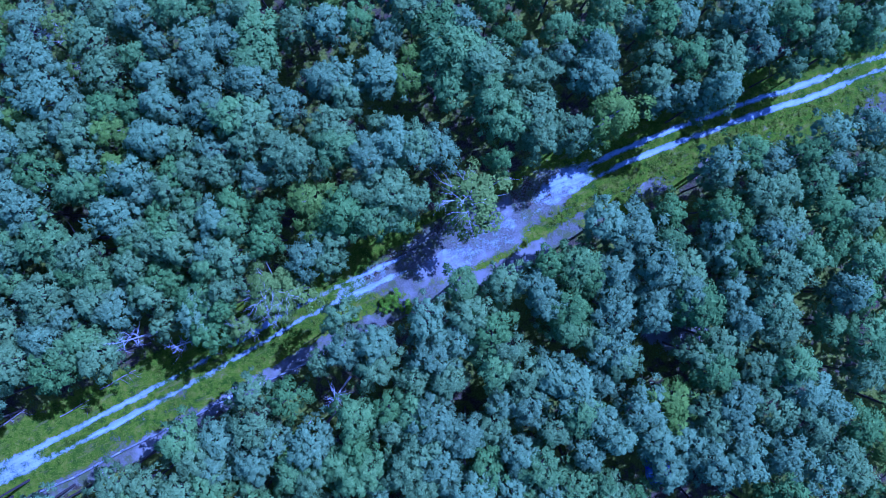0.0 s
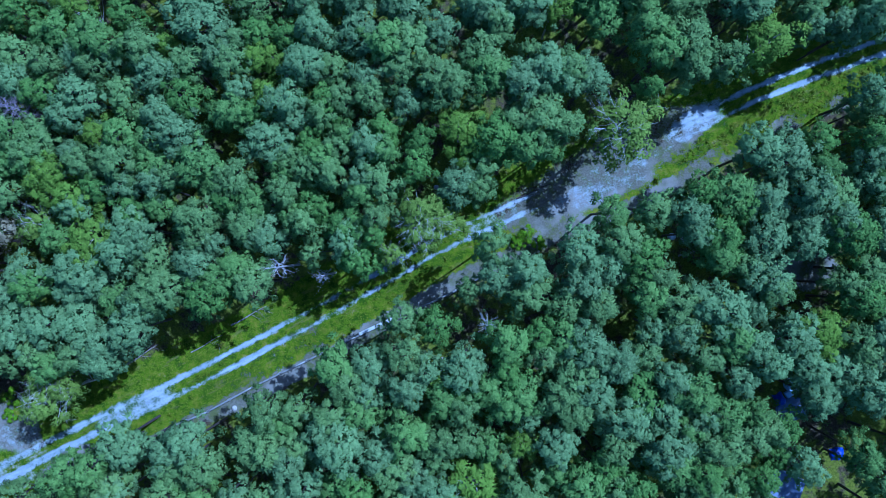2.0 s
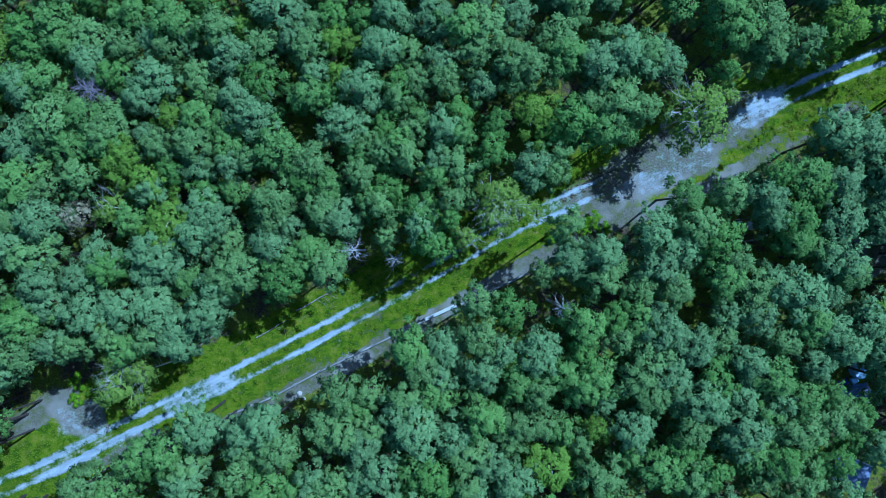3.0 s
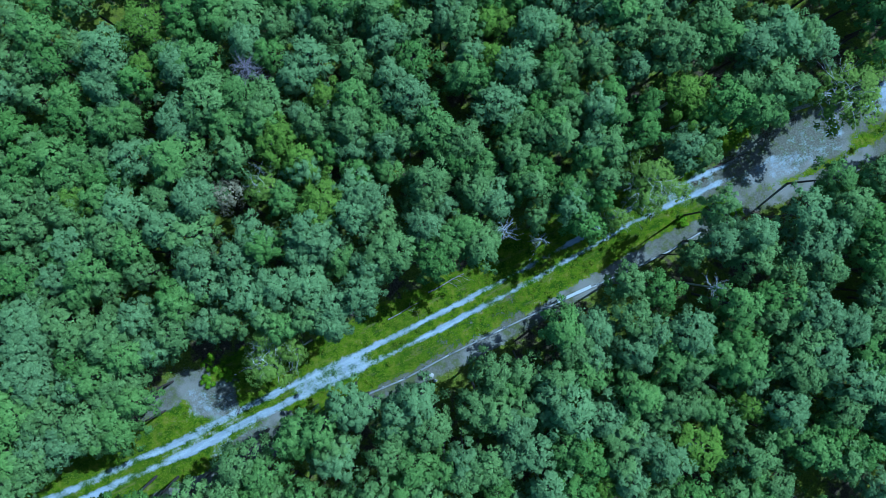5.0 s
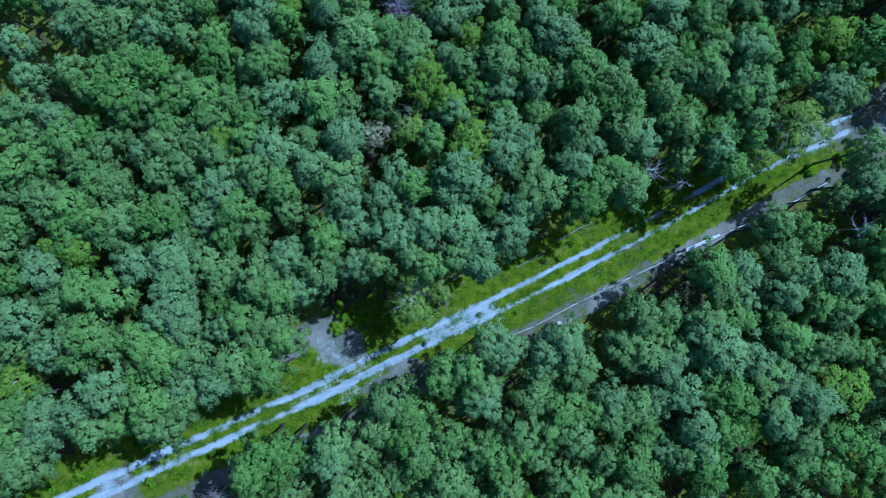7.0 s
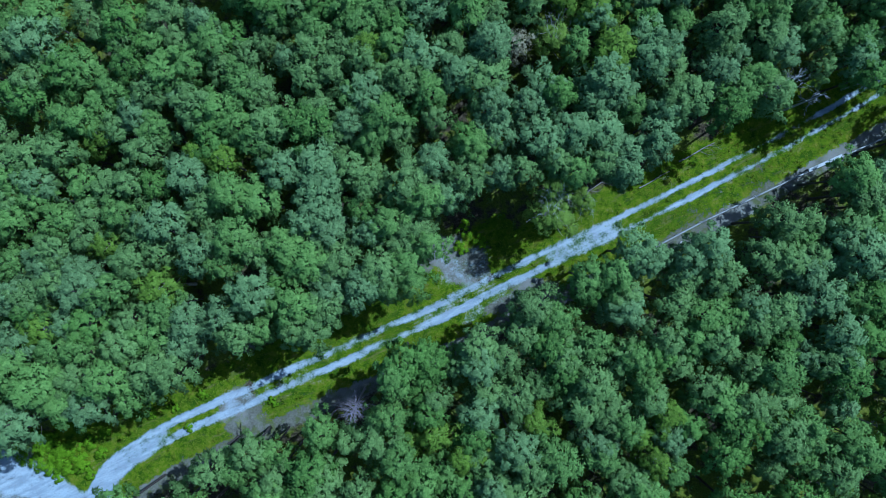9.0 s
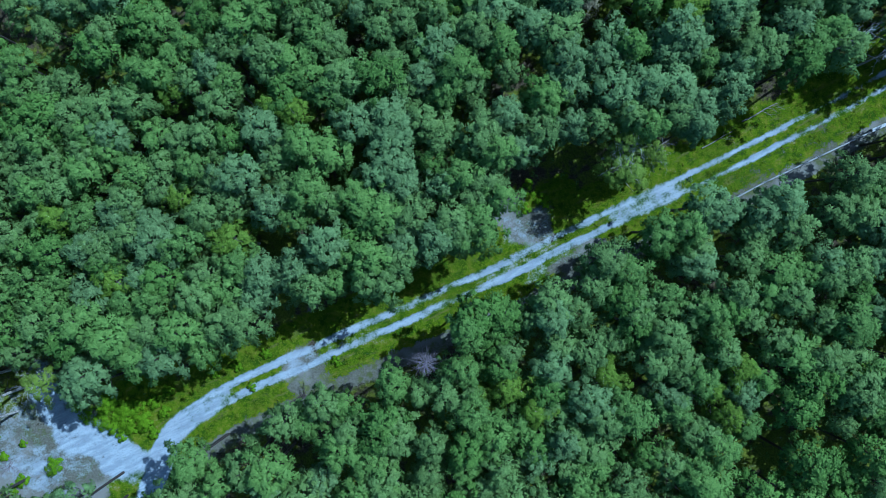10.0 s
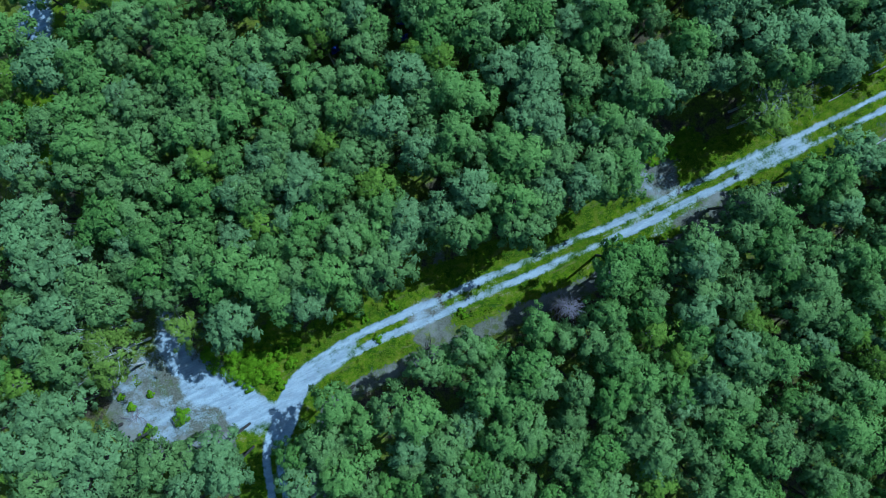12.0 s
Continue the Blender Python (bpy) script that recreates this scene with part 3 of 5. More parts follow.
grow("hhdlll", [(-5.9, -11.8, 2), (-6.1, -35, 2), (-6.9, 12.4, 1.3), (-7.2, 3, 2.2), (-7.7, 6, 2), (-7.7, -34.5, 2.2), (-8.5, 22.6, 1.7), (-8.7, -18.6, 1.7), (-8.9, -28, 1.6), (-9, -22.7, 1.8), (-9.9, 10.3, 2.2), (-9.9, 3.8, 2.3), (-9.9, -6.9, 1.8), (-10, -21, 2.2), (-10.3, -26.4, 1.6), (-11, 12.1, 2.3), (-11.5, -1.6, 1.7), (-11.9, -26.7, 1.7), (-11.9, -21.6, 1.7), (-12.6, -35.4, 2), (-13.3, -23.2, 1.7), (-14.1, -25.9, 1.7), (-14.6, -22.1, 2), (-15.7, -14.9, 2.2), (-15.9, -27.5, 1.8), (-16.2, -25.4, 1.7), (-16.3, -35.1, 2), (-18.4, -14.6, 2), (-18.4, -24.9, 2), (-18.5, 20.5, 2.6), (-18.5, 18.3, 2.3), (-18.5, 12.5, 2.2)])
grow("hhdlll", [(-18.9, -18.1, 2), (-18.9, -22.2, 1.6), (-19.3, 10.4, 2), (-20.1, 2, 1.6), (-20.4, 4.2, 1.7), (-20.6, -0.7, 2), (-21.2, 12.8, 2.2), (-21.7, -3.9, 1.8), (-21.9, -5.5, 1.4), (-22.6, 7.9, 1.7), (-22.7, -7.7, 2), (-22.7, -23.3, 2), (-23, -1.5, 1.4), (-23.2, -31.1, 2.2), (-24, -20, 2.2), (-24.1, 4.2, 1.6), (-24.4, -4.7, 2.2), (-24.4, -34.1, 2.2), (-24.8, -45.1, 2.2), (-25, 7.9, 1.7), (-25.1, -18.4, 2.2), (-25.2, 2.8, 1.8), (-25.3, -30.3, 1.8), (-25.4, -23.8, 2), (-25.5, 22.6, 2.2), (-25.5, 10.9, 1.7), (-25.5, -0.2, 1.8), (-25.9, -38.1, 2.4), (-25.9, -43.5, 2), (-27.1, 7.4, 1.8), (-27.1, 1.4, 1.4), (-27.6, -7.4, 1.4)])
grow("hhdlll", [(-27.8, -37, 1.6), (-28.1, -2.6, 1.8), (-28.4, 3.3, 1.6), (-28.4, 0.1, 1.6), (-28.7, 2, 1.6), (-28.7, -4.7, 1.6), (-29.1, -22.5, 1.8), (-29.1, -26.5, 1.8), (-29.6, 13.3, 1.6), (-29.7, 19.4, 1.7), (-29.7, -3.9, 1.6), (-29.7, -43.5, 2.2), (-30.2, -46.2, 1.8), (-30.3, 0.4, 1.8), (-30.5, -24.4, 1.6), (-30.8, -1.8, 1.6), (-32, -27.7, 2), (-32.2, -34.7, 2), (-32.3, -44.6, 2.4), (-32.6, -22.9, 2.2), (-32.7, 22.6, 1.7), (-32.7, -38.2, 2.3), (-32.8, -47.4, 1.4), (-32.9, -40.9, 2.2), (-33, 17, 2), (-33, -2.3, 1.7), (-33.1, -32.6, 2), (-33.3, 6, 1.4), (-33.7, -26.1, 2.2), (-34, 20.2, 2.3), (-34.9, 13.5, 1.7), (-34.9, 10.6, 2)])
grow("hhdlll", [(-34.9, -8.9, 1.7), (-35.1, 0.3, 2), (-35.1, -40.4, 1.8), (-35.1, -43.6, 1.6), (-35.2, 5.4, 2), (-35.2, -33.7, 1.7), (-35.5, -2.4, 1.8), (-36, -37.1, 1.6), (-36.7, -43.6, 2.2), (-36.8, -32.6, 1.7), (-37.3, -10.3, 2), (-37.6, -12.1, 2), (-37.7, -45.8, 2), (-37.9, 1.3, 2.4), (-37.9, -1.1, 2), (-38.3, -40.7, 2.2), (-38.4, -35.6, 2), (-38.5, -28.9, 2.2), (-38.7, -6.2, 1.6), (-39.5, -32.1, 2.2), (-40.2, 7.5, 2.2), (-40.2, -39.3, 2), (-40.6, 10.8, 2.2), (-40.6, -34.8, 2), (-40.9, -0.6, 1.4), (-41.2, -29.4, 2), (-41.5, -43.7, 1.6), (-42, -48, 1.6), (-42.4, -37.8, 1.8), (-42.5, -3.3, 1.6), (-42.8, -31.1, 2), (-43.3, 0.5, 2)])
grow("hhdlll", [(-43.8, -34.8, 1.8), (-44.2, 3.4, 1.7), (-44.3, -36.7, 1.7), (-44.6, 12.7, 2), (-45.1, -40.5, 1.8), (-45.2, -50.3, 2), (-45.7, -3.6, 2), (-45.8, 3.7, 1.8), (-45.9, -38.6, 1.4), (-45.9, -59, 1.8), (-46.1, 7.7, 2), (-46.2, -36.2, 1.8), (-46.3, -48.6, 2), (-46.5, -54.1, 2.4), (-46.8, 1, 2.2), (-47, -56.8, 1.7), (-47.3, -12.2, 1.7), (-47.5, -43.2, 1.8), (-47.6, -52.5, 1.8), (-48, -59, 1.6), (-48.1, -36.7, 2), (-48.2, -30.6, 2.2), (-48.5, -48.9, 1.7), (-48.6, 13.2, 2.2), (-48.6, -41.1, 2.2), (-48.9, 10.2, 1.4), (-49, -1.5, 1.4), (-49.4, -57.7, 1.7), (-49.7, -43.5, 1.6), (-50.1, 0.9, 1.7), (-50.1, -47, 1.8), (-50.2, -55.8, 1.4)])
grow("hhdlll", [(-50.3, -52, 1.7), (-50.7, -17.7, 1.7), (-51.8, -41.1, 2.2), (-51.9, 13.4, 2), (-51.9, -51.5, 1.8), (-53, -6.6, 1.6), (-53.5, -36.3, 2.2), (-53.5, -38.4, 2), (-53.5, -55.3, 1.7), (-53.9, 3.3, 2.2), (-54, 13.7, 1.4), (-54.3, -11, 1.8), (-54.4, 8.4, 1.8), (-54.5, -46.6, 2.3), (-54.5, -57, 2), (-54.6, 10.7, 1.7), (-54.7, -17.7, 1.7), (-54.7, -32.5, 2.2), (-54.9, 0.9, 2), (-55.1, -53.7, 2), (-55.2, -35.2, 2.2), (-55.5, 2.5, 1.6), (-56.2, -40.1, 1.8), (-56.2, -55.9, 1.8), (-56.7, 10.7, 2.6), (-56.8, -31.5, 2.4), (-57, -1.8, 1.8), (-57.2, -47.1, 2), (-57.3, -52.1, 2), (-57.4, 3.6, 2.2), (-57.6, -50, 2.3), (-57.8, -18.5, 1.6)])
grow("hhdlll", [(-57.9, -34.7, 2), (-58.3, -40.7, 2), (-58.3, -59.7, 2.2), (-58.7, 1.7, 1.8), (-58.8, -57.6, 2.2), (-59.3, 5.2, 1.6), (-59.3, -49.1, 1.8), (-59.5, -36.9, 2), (-59.7, -54.4, 2), (-59.9, 10.7, 1.6), (-60.2, 12.6, 2), (-60.3, 3, 2.4), (-60.4, -59.8, 2), (-60.6, -52.5, 2), (-60.9, 7, 2.4), (-61, -40.2, 2), (-61, -47.2, 2), (-61, -57.1, 1.8), (-61.3, -2.4, 1.7), (-62, -9.4, 2.2), (-62.1, -45, 2), (-62.2, -35.3, 2.3), (-62.6, 10.7, 1.7), (-62.7, -16.4, 1.8), (-62.9, 12.6, 1.8), (-63.2, -55.5, 1.7), (-63.5, -2.1, 2.4), (-63.5, -15.1, 1.7), (-63.6, -50.1, 2.2), (-64.3, -37.5, 1.6), (-64.9, 7.8, 1.6), (-65.3, -48.3, 1.8)])
grow("hhdlll", [(-65.4, -55, 2.2), (-65.8, -6.2, 2), (-65.9, -40.8, 1.7), (-66.3, -13.5, 1.4), (-66.8, 5.1, 1.6), (-67, -37, 2.3), (-67.3, -51.8, 1.8), (-67.4, -11.6, 1.7), (-67.4, -48.6, 1.8), (-67.5, -39.7, 2), (-67.5, -42.4, 1.8), (-67.7, -26.2, 1.7), (-67.8, -19.2, 2), (-68.5, -29.5, 1.8), (-68.6, -55, 2.2), (-68.9, -21.4, 2), (-69, -10.5, 1.8), (-69.2, -49.7, 1.8), (-69.3, -27.8, 2.2), (-69.5, 1.8, 1.7), (-69.5, -37, 2.4), (-69.9, -25.7, 2.2), (-70, 0.2, 1.6), (-70, -19.7, 2.3), (-70.2, -39.7, 2.2), (-70.2, -59.4, 2.3), (-70.3, -15.2, 1.8), (-70.5, -1.7, 1.7), (-70.6, -12.7, 2), (-70.6, -52.4, 2), (-70.7, -3.8, 2.2), (-70.7, -6.5, 1.8)])
grow("hhdlll", [(-70.7, -43, 2), (-70.9, -30, 2), (-70.9, -50.2, 2), (-71, -23.5, 2), (-71.3, -56.2, 2.2), (-71.6, 1.3, 1.8), (-71.9, -14.6, 2), (-72, -8.7, 1.6), (-72, -27.6, 2.3), (-72.7, -2.2, 2), (-72.9, -57.3, 2), (-72.9, -59.7, 2), (-73.2, -20.3, 1.8), (-73.3, -15.7, 1.4), (-73.6, -50, 1.7), (-73.7, -22.5, 1.7), (-73.8, -54.6, 2), (-74, -4.1, 2), (-74.1, 8.8, 1.8), (-74.1, -53, 1.7), (-74.3, 4, 1.7), (-74.3, 1.3, 2.2), (-74.3, -18.7, 2.2), (-74.4, -8.5, 1.6), (-75.1, -56.2, 2), (-75.2, -11.4, 1.7), (-75.3, -27.1, 2.2), (-75.3, -44.9, 1.7), (-75.4, -2.3, 2), (-75.7, 6.4, 2), (-76.1, -6.6, 2), (-76.3, 9.1, 2)])
grow("hhdlll", [(-76.5, -15.5, 1.6), (-76.6, -9.3, 1.8), (-77.1, -32, 2.2), (-77.4, -49.3, 2.2), (-77.4, -44.4, 2), (-77.6, 6.3, 2), (-77.6, 3.7, 1.6), (-77.6, -12.6, 1.8), (-77.6, -34.1, 2.2), (-77.8, -0.4, 1.4), (-77.8, -55.7, 2), (-78.1, -2.3, 1.8), (-78.4, -53.1, 2.2), (-78.5, -28, 2.2), (-78.8, -6.3, 2.2), (-78.8, -60.1, 1.7), (-79, -47.7, 2.4), (-79.2, -15, 2.3), (-79.3, -31.5, 2.2), (-79.6, -3.9, 1.8), (-79.6, -10.1, 1.8), (-79.7, -0.1, 1.7), (-79.8, -34.2, 2), (-80, -52, 2.2), (-80.4, -27.4, 2.4), (-80.8, 5.8, 1.7), (-80.8, 0.7, 1.6), (-81, -54.7, 2.2), (-81.2, -48.2, 1.8), (-81.3, 2, 2), (-81.3, -2.8, 1.7), (-81.5, -26.1, 1.7)])
grow("hhdlll", [(-81.5, -59.6, 2), (-82, -30.4, 1.4), (-82, -32.1, 1.4), (-82.4, 0.4, 1.7), (-82.6, -58, 2.2), (-82.7, -51, 2.2), (-82.8, -46.7, 1.7), (-83, -34.2, 1.6), (-83.2, 4.9, 2), (-83.2, -2.1, 2.4), (-83.4, -4.2, 1.8), (-83.6, -11.3, 2), (-83.7, -6.1, 1.3), (-83.8, -21.8, 2.3), (-84.2, -26.7, 1.8), (-84.8, 0.1, 2), (-85, -46.7, 2), (-85.1, 4.1, 1.6), (-85.2, -10.2, 2.3), (-85.3, -7.5, 1.7), (-85.7, 5.5, 2), (-85.7, -34.8, 1.8), (-85.8, -58.6, 2.2), (-85.9, -25.9, 2.2), (-86, -48.9, 2), (-86.1, -1.8, 1.7), (-86.4, -5.1, 1.6), (-86.4, -55.9, 2.2), (-86.6, -14.3, 1.8), (-87, -20.8, 1.8), (-87.5, -27.6, 1.6), (-88, -8.9, 1.8)])
grow("hhdlll", [(-88, -25.1, 2), (-88.2, -47.8, 2), (-88.4, -13.5, 2), (-88.6, -22.4, 2), (-88.8, -6.8, 2), (-88.8, -15.4, 2.2), (-89.1, -60, 1.7), (-89.2, -53.2, 2.3), (-89.4, -58.1, 1.8), (-89.7, -23.5, 1.6), (-90.1, -13, 2.2), (-91.2, -8.9, 1.7), (-91.8, -6.3, 1.8), (-91.9, -52.8, 2.4), (-92.3, -60.3, 1.7), (-92.7, -38.7, 2), (-92.8, -32.2, 1.8), (-93.4, -9, 2.2), (-94, -26.9, 1.8), (-94.2, -4.4, 2.3), (-94.3, -20.1, 1.7), (-94.4, -35, 2.2), (-94.5, -6.6, 1.7), (-94.5, -60.4, 1.7), (-94.6, -54.4, 2), (-94.7, -11.7, 1.7), (-94.7, -14.7, 1.8), (-94.8, -38.5, 2.2), (-94.9, -17.2, 2), (-95.6, -24.7, 2), (-96, -33.4, 1.7), (-96.1, -27.4, 1.8)])
grow("hhdlll", [(-96.2, -19.9, 1.7), (-96.4, -40.9, 1.7), (-96.6, -59.3, 2.4), (-96.8, -52.3, 2.4), (-96.9, -4.4, 2.2), (-97, -39.3, 2.2), (-97.1, -9, 1.8), (-97.1, -12.3, 1.7), (-97.2, -29.1, 1.8), (-97.2, -56.6, 2.3), (-97.4, -6.9, 1.8), (-97.4, -14.2, 1.7), (-97.6, -36.1, 2), (-97.8, -23.1, 1.8), (-98.2, -31.3, 2), (-98.7, -10.9, 1.7), (-98.9, -21, 2), (-98.9, -55.6, 2.3), (-99.2, -13.1, 1.8), (-99.3, -5.5, 1.6), (-100.3, -34.5, 2.2), (-100.5, -23.2, 1.8), (-100.7, -14.6, 1.7), (-100.9, -9.9, 2.2), (-101, -25.4, 1.8), (-101, -56.7, 1.7), (-101.1, -20, 2), (-101.3, -39.4, 2.2), (-101.4, -36.2, 1.8), (-102.5, -8.8, 2.2), (-102.8, -17.3, 1.7), (-102.9, -38.9, 2)])
grow("hhdlll", [(-103, -13.2, 2.2), (-103.1, -30.3, 1.7), (-103.4, -42.1, 2.2), (-103.5, -36.7, 2), (-103.7, -24.3, 2), (-104.2, -26.5, 1.8), (-104.8, -4, 2), (-105.1, -40, 2.3), (-105.2, -31.4, 2), (-105.4, -21.9, 1.7), (-105.5, -17.9, 2.2), (-105.7, -33, 1.7), (-105.8, -10, 2), (-107.1, -12.4, 2.3), (-107.4, -28.4, 1.8), (-107.5, -23.9, 2), (-107.6, -21.4, 1.7), (-107.7, -5.7, 2), (-107.8, -39, 2.3), (-108.1, -20.1, 1.6), (-109.2, -18.5, 2.2), (-109.7, -25.5, 1.8), (-109.8, -14.7, 1.7), (-109.9, -40.6, 2.3), (-110.6, -31.7, 2.2), (-110.6, -34.7, 1.6), (-111.1, -36.9, 1.8), (-111.3, -22.8, 2.2), (-111.8, -26.6, 1.8), (-111.8, -58.5, 2.2), (-111.9, -18, 2), (-112, -15.3, 1.7)])
grow("hhdlll", [(-112.1, -39.6, 2.2), (-112.4, -20.2, 1.7), (-112.7, -34.5, 1.8), (-112.8, -28.5, 1.7), (-113.4, -25.6, 2.3), (-113.9, -31.5, 1.7), (-114.1, -16.9, 1.8), (-114.5, -58, 2.2), (-114.6, -19.7, 2), (-114.6, -22.6, 1.7), (-114.8, -39.6, 2.2), (-114.9, -35.9, 1.8), (-115, -42.1, 1.6), (-116, -30.5, 2), (-116.2, -19.7, 1.4), (-116.9, -25.9, 1.8), (-117, -39.1, 2), (-117.1, -34.3, 2), (-117.2, -59.7, 2.3), (-117.7, -28.4, 2.2), (-117.9, -14.9, 2), (-119.3, -31.1, 2.2), (-119.5, -18.4, 1.7), (-119.8, -34.3, 2.3), (-119.9, -25.4, 2.2), (-120.1, -16, 2), (-120.4, -27.9, 2.3), (-121.4, -36, 2), (-121.6, -20.3, 2.4), (-121.6, -23.8, 1.8), (-121.8, -40.9, 2.3), (-122.6, -26.8, 2.2)])
grow("hhdlll", [(-122.7, -18.7, 1.8), (-122.8, -30.1, 1.8), (-123.3, -48.4, 2.2), (-123.7, -23.3, 1.8), (-125.6, -25.3, 2)])
grow("aaaal", [(41.4, 22.6, 2), (41.1, 11.6, 2), (40.1, -22, 2), (39, -4.2, 2), (38.4, 11.1, 2.2), (38.4, 8.1, 1.8), (37.4, -16.1, 2), (36.8, -22, 2.2), (36.3, -13.9, 2.3), (34.7, 18.3, 1.4), (34.1, 2.7, 2.2), (33.1, 5.4, 2), (33.1, -19.8, 2), (32.5, 8.1, 2.2), (32.5, 1.7, 2), (31.5, 19.9, 2.3), (31.5, -12.3, 2), (29.6, -6.4, 2), (29.3, 22.6, 2), (29.3, -13.9, 1.7), (29.3, -16.1, 2), (29.3, -20.9, 2), (29, -18.7, 2.3), (28.2, -3.7, 1.8), (27.7, 8.1, 2.2), (27.2, 6.5, 1.7), (27.2, 1.9, 1.8), (26.9, -0.5, 1.8), (26.4, 15.1, 2), (26.1, -20.4, 2.2), (23.9, 22.1, 2), (23.9, -19.3, 2.3)])
grow("aaaal", [(23.4, -4, 2), (23.1, 14.6, 1.4), (22.9, -21.7, 2), (21.3, 14.6, 1.8), (21.2, -18.7, 2), (20.7, 16.7, 2), (20.7, -1.6, 2.2), (20.7, -4.5, 2), (19.7, -6.9, 1.7), (19.1, 1.7, 2.4), (18.6, -15.5, 2.2), (18.3, 22.3, 1.6), (17.8, -10.7, 1.8), (17.6, -18.1, 1.8), (17.2, -2.1, 2.3), (17, -5.9, 2.2), (16.2, 2.2, 2.3), (15.9, 19.1, 2), (15.9, -9.6, 2.2), (15.9, -12.6, 1.7), (15.6, 16.7, 1.6), (14.8, -8, 1.7), (14.6, -17.1, 1.7), (14, 17, 2), (13.7, -19.3, 1.8), (12.1, -13.4, 2.6), (11.6, 18.6, 1.3), (10, -5.6, 1.7), (10, -12.8, 2), (10, -23, 1.8), (8.9, -3.7, 2.2), (8.9, -16.1, 1.8)])
grow("aaaal", [(8.6, 18.8, 1), (7.6, -12.8, 2.2), (7.3, 17.5, 1.7), (7, -20.1, 1.8), (6.8, -15, 1.8), (6.4, -26.3, 2.4), (5.2, -17.7, 1.8), (2.5, -17.9, 2), (2.3, -23.7, 2.2), (2.2, 22.3, 1.7), (0.9, -8.5, 2), (0.3, -13.4, 2), (0.3, -20.4, 2.2), (-0.2, 9.7, 2), (-0.2, -16.1, 2.2), (-1, -7.2, 2.3), (-1.3, -10.7, 2.2), (-2.4, 10, 1.7), (-3.8, -26.1, 2), (-4.2, 10, 2.3), (-5.6, 20.5, 1.6), (-6.5, -23.2, 1.6), (-6.5, -30.4, 2.2), (-6.7, -9.1, 2), (-6.9, 17, 2.2), (-7.2, 9.2, 2.3), (-9.3, 14.8, 1.7), (-9.8, -9.8, 2.3), (-9.9, 16.7, 2), (-11.2, 22.1, 2), (-11.5, 15.6, 1.7), (-12.2, -18.4, 2.2)])
grow("aaaal", [(-12.5, -11.4, 1.4), (-13.4, -0.6, 2.3), (-15.1, -30.7, 2), (-15.2, 13.5, 1.7), (-16.8, -18.7, 1.6), (-17.3, -29.7, 2), (-17.8, -21.1, 1.8), (-18.2, -33.3, 2), (-18.5, 16.2, 2), (-18.8, 7.4, 1.7), (-19.4, -28.6, 2.3), (-19.5, 22.6, 1.7), (-21, -26.5, 2.2), (-21.2, 19.7, 2), (-21.4, 22.6, 1.3), (-21.9, -18.4, 2.3), (-21.9, -21.1, 1.8), (-22.3, 2.8, 1.8), (-22.6, 9.8, 1.7), (-22.8, -0.1, 1.4), (-23.6, 17.2, 1.8), (-23.8, 19.9, 2.2), (-23.8, 14.6, 2.3), (-24.6, -6.6, 2.2), (-24.8, -27, 2.4), (-25.9, -41.3, 1.6), (-26, 18, 1.4), (-26.3, 5.5, 1.4), (-26.4, -26.5, 1.7), (-26.6, 13.8, 1.7), (-26.6, -36, 1.8), (-27, -23.8, 1.6)])
grow("aaaal", [(-27.1, -34.1, 2), (-27.6, 20.5, 1.4), (-27.9, 10.9, 2), (-28.5, -30.8, 2), (-28.7, 17.5, 1.6), (-29.6, -28.7, 2), (-29.8, 5.5, 1.8), (-30, 22.1, 2.2), (-30.6, 2.2, 1.4), (-30.9, 7.1, 1.8), (-32.2, 3, 2.2), (-32.4, -6.1, 2), (-33.2, -10.7, 2.4), (-34.3, -5.3, 2.3), (-34.9, 8.1, 1.4), (-36.8, -5.9, 1.4), (-37.1, 13, 2), (-37.6, 11.1, 1.1), (-38.2, -3.8, 2.2), (-38.3, 15.1, 2.6), (-39.2, -8.1, 2), (-39.3, -26.4, 2.2), (-39.9, 3.7, 2.2), (-40.5, 18.3, 2.3), (-41, 21.5, 2), (-41.3, -10.8, 2.3), (-41.7, -26.7, 2.2), (-42, 6.4, 1.6), (-43, -8.4, 2.2), (-43.1, 9.1, 2), (-43.2, -11.1, 1.8), (-43.4, -45.3, 1.7)])
grow("aaaal", [(-43.6, -1.2, 1.6), (-43.8, -6.3, 1.7), (-44, -12.7, 1.8), (-44.1, 10.5, 1.6), (-45.4, -5.5, 2), (-45.5, -27.3, 2), (-45.6, -15.2, 2), (-45.9, -8.2, 2), (-46.3, -1.2, 1.7), (-46.9, -26.2, 2.3), (-47, 11.6, 1.4), (-47.1, -32.2, 2), (-47.7, -18.2, 2), (-48.3, -11.2, 2), (-48.3, -16, 2.3), (-50, -10.4, 2.3), (-50.1, 7.7, 2.2), (-50.2, -45.4, 2), (-50.5, -14.4, 2.2), (-50.6, -4.2, 1.6), (-50.8, 11.5, 1.7), (-51.3, -11.7, 2), (-51.3, -38.4, 2), (-51.4, 2, 1.4), (-51.7, 6.3, 1.7), (-53.7, -14.4, 2), (-56.4, -10.2, 2.2), (-56.4, -15, 2.2), (-57.1, 9, 1.8), (-57.5, -11.8, 2), (-58.8, -45, 2), (-60.3, -14.2, 2.2)])
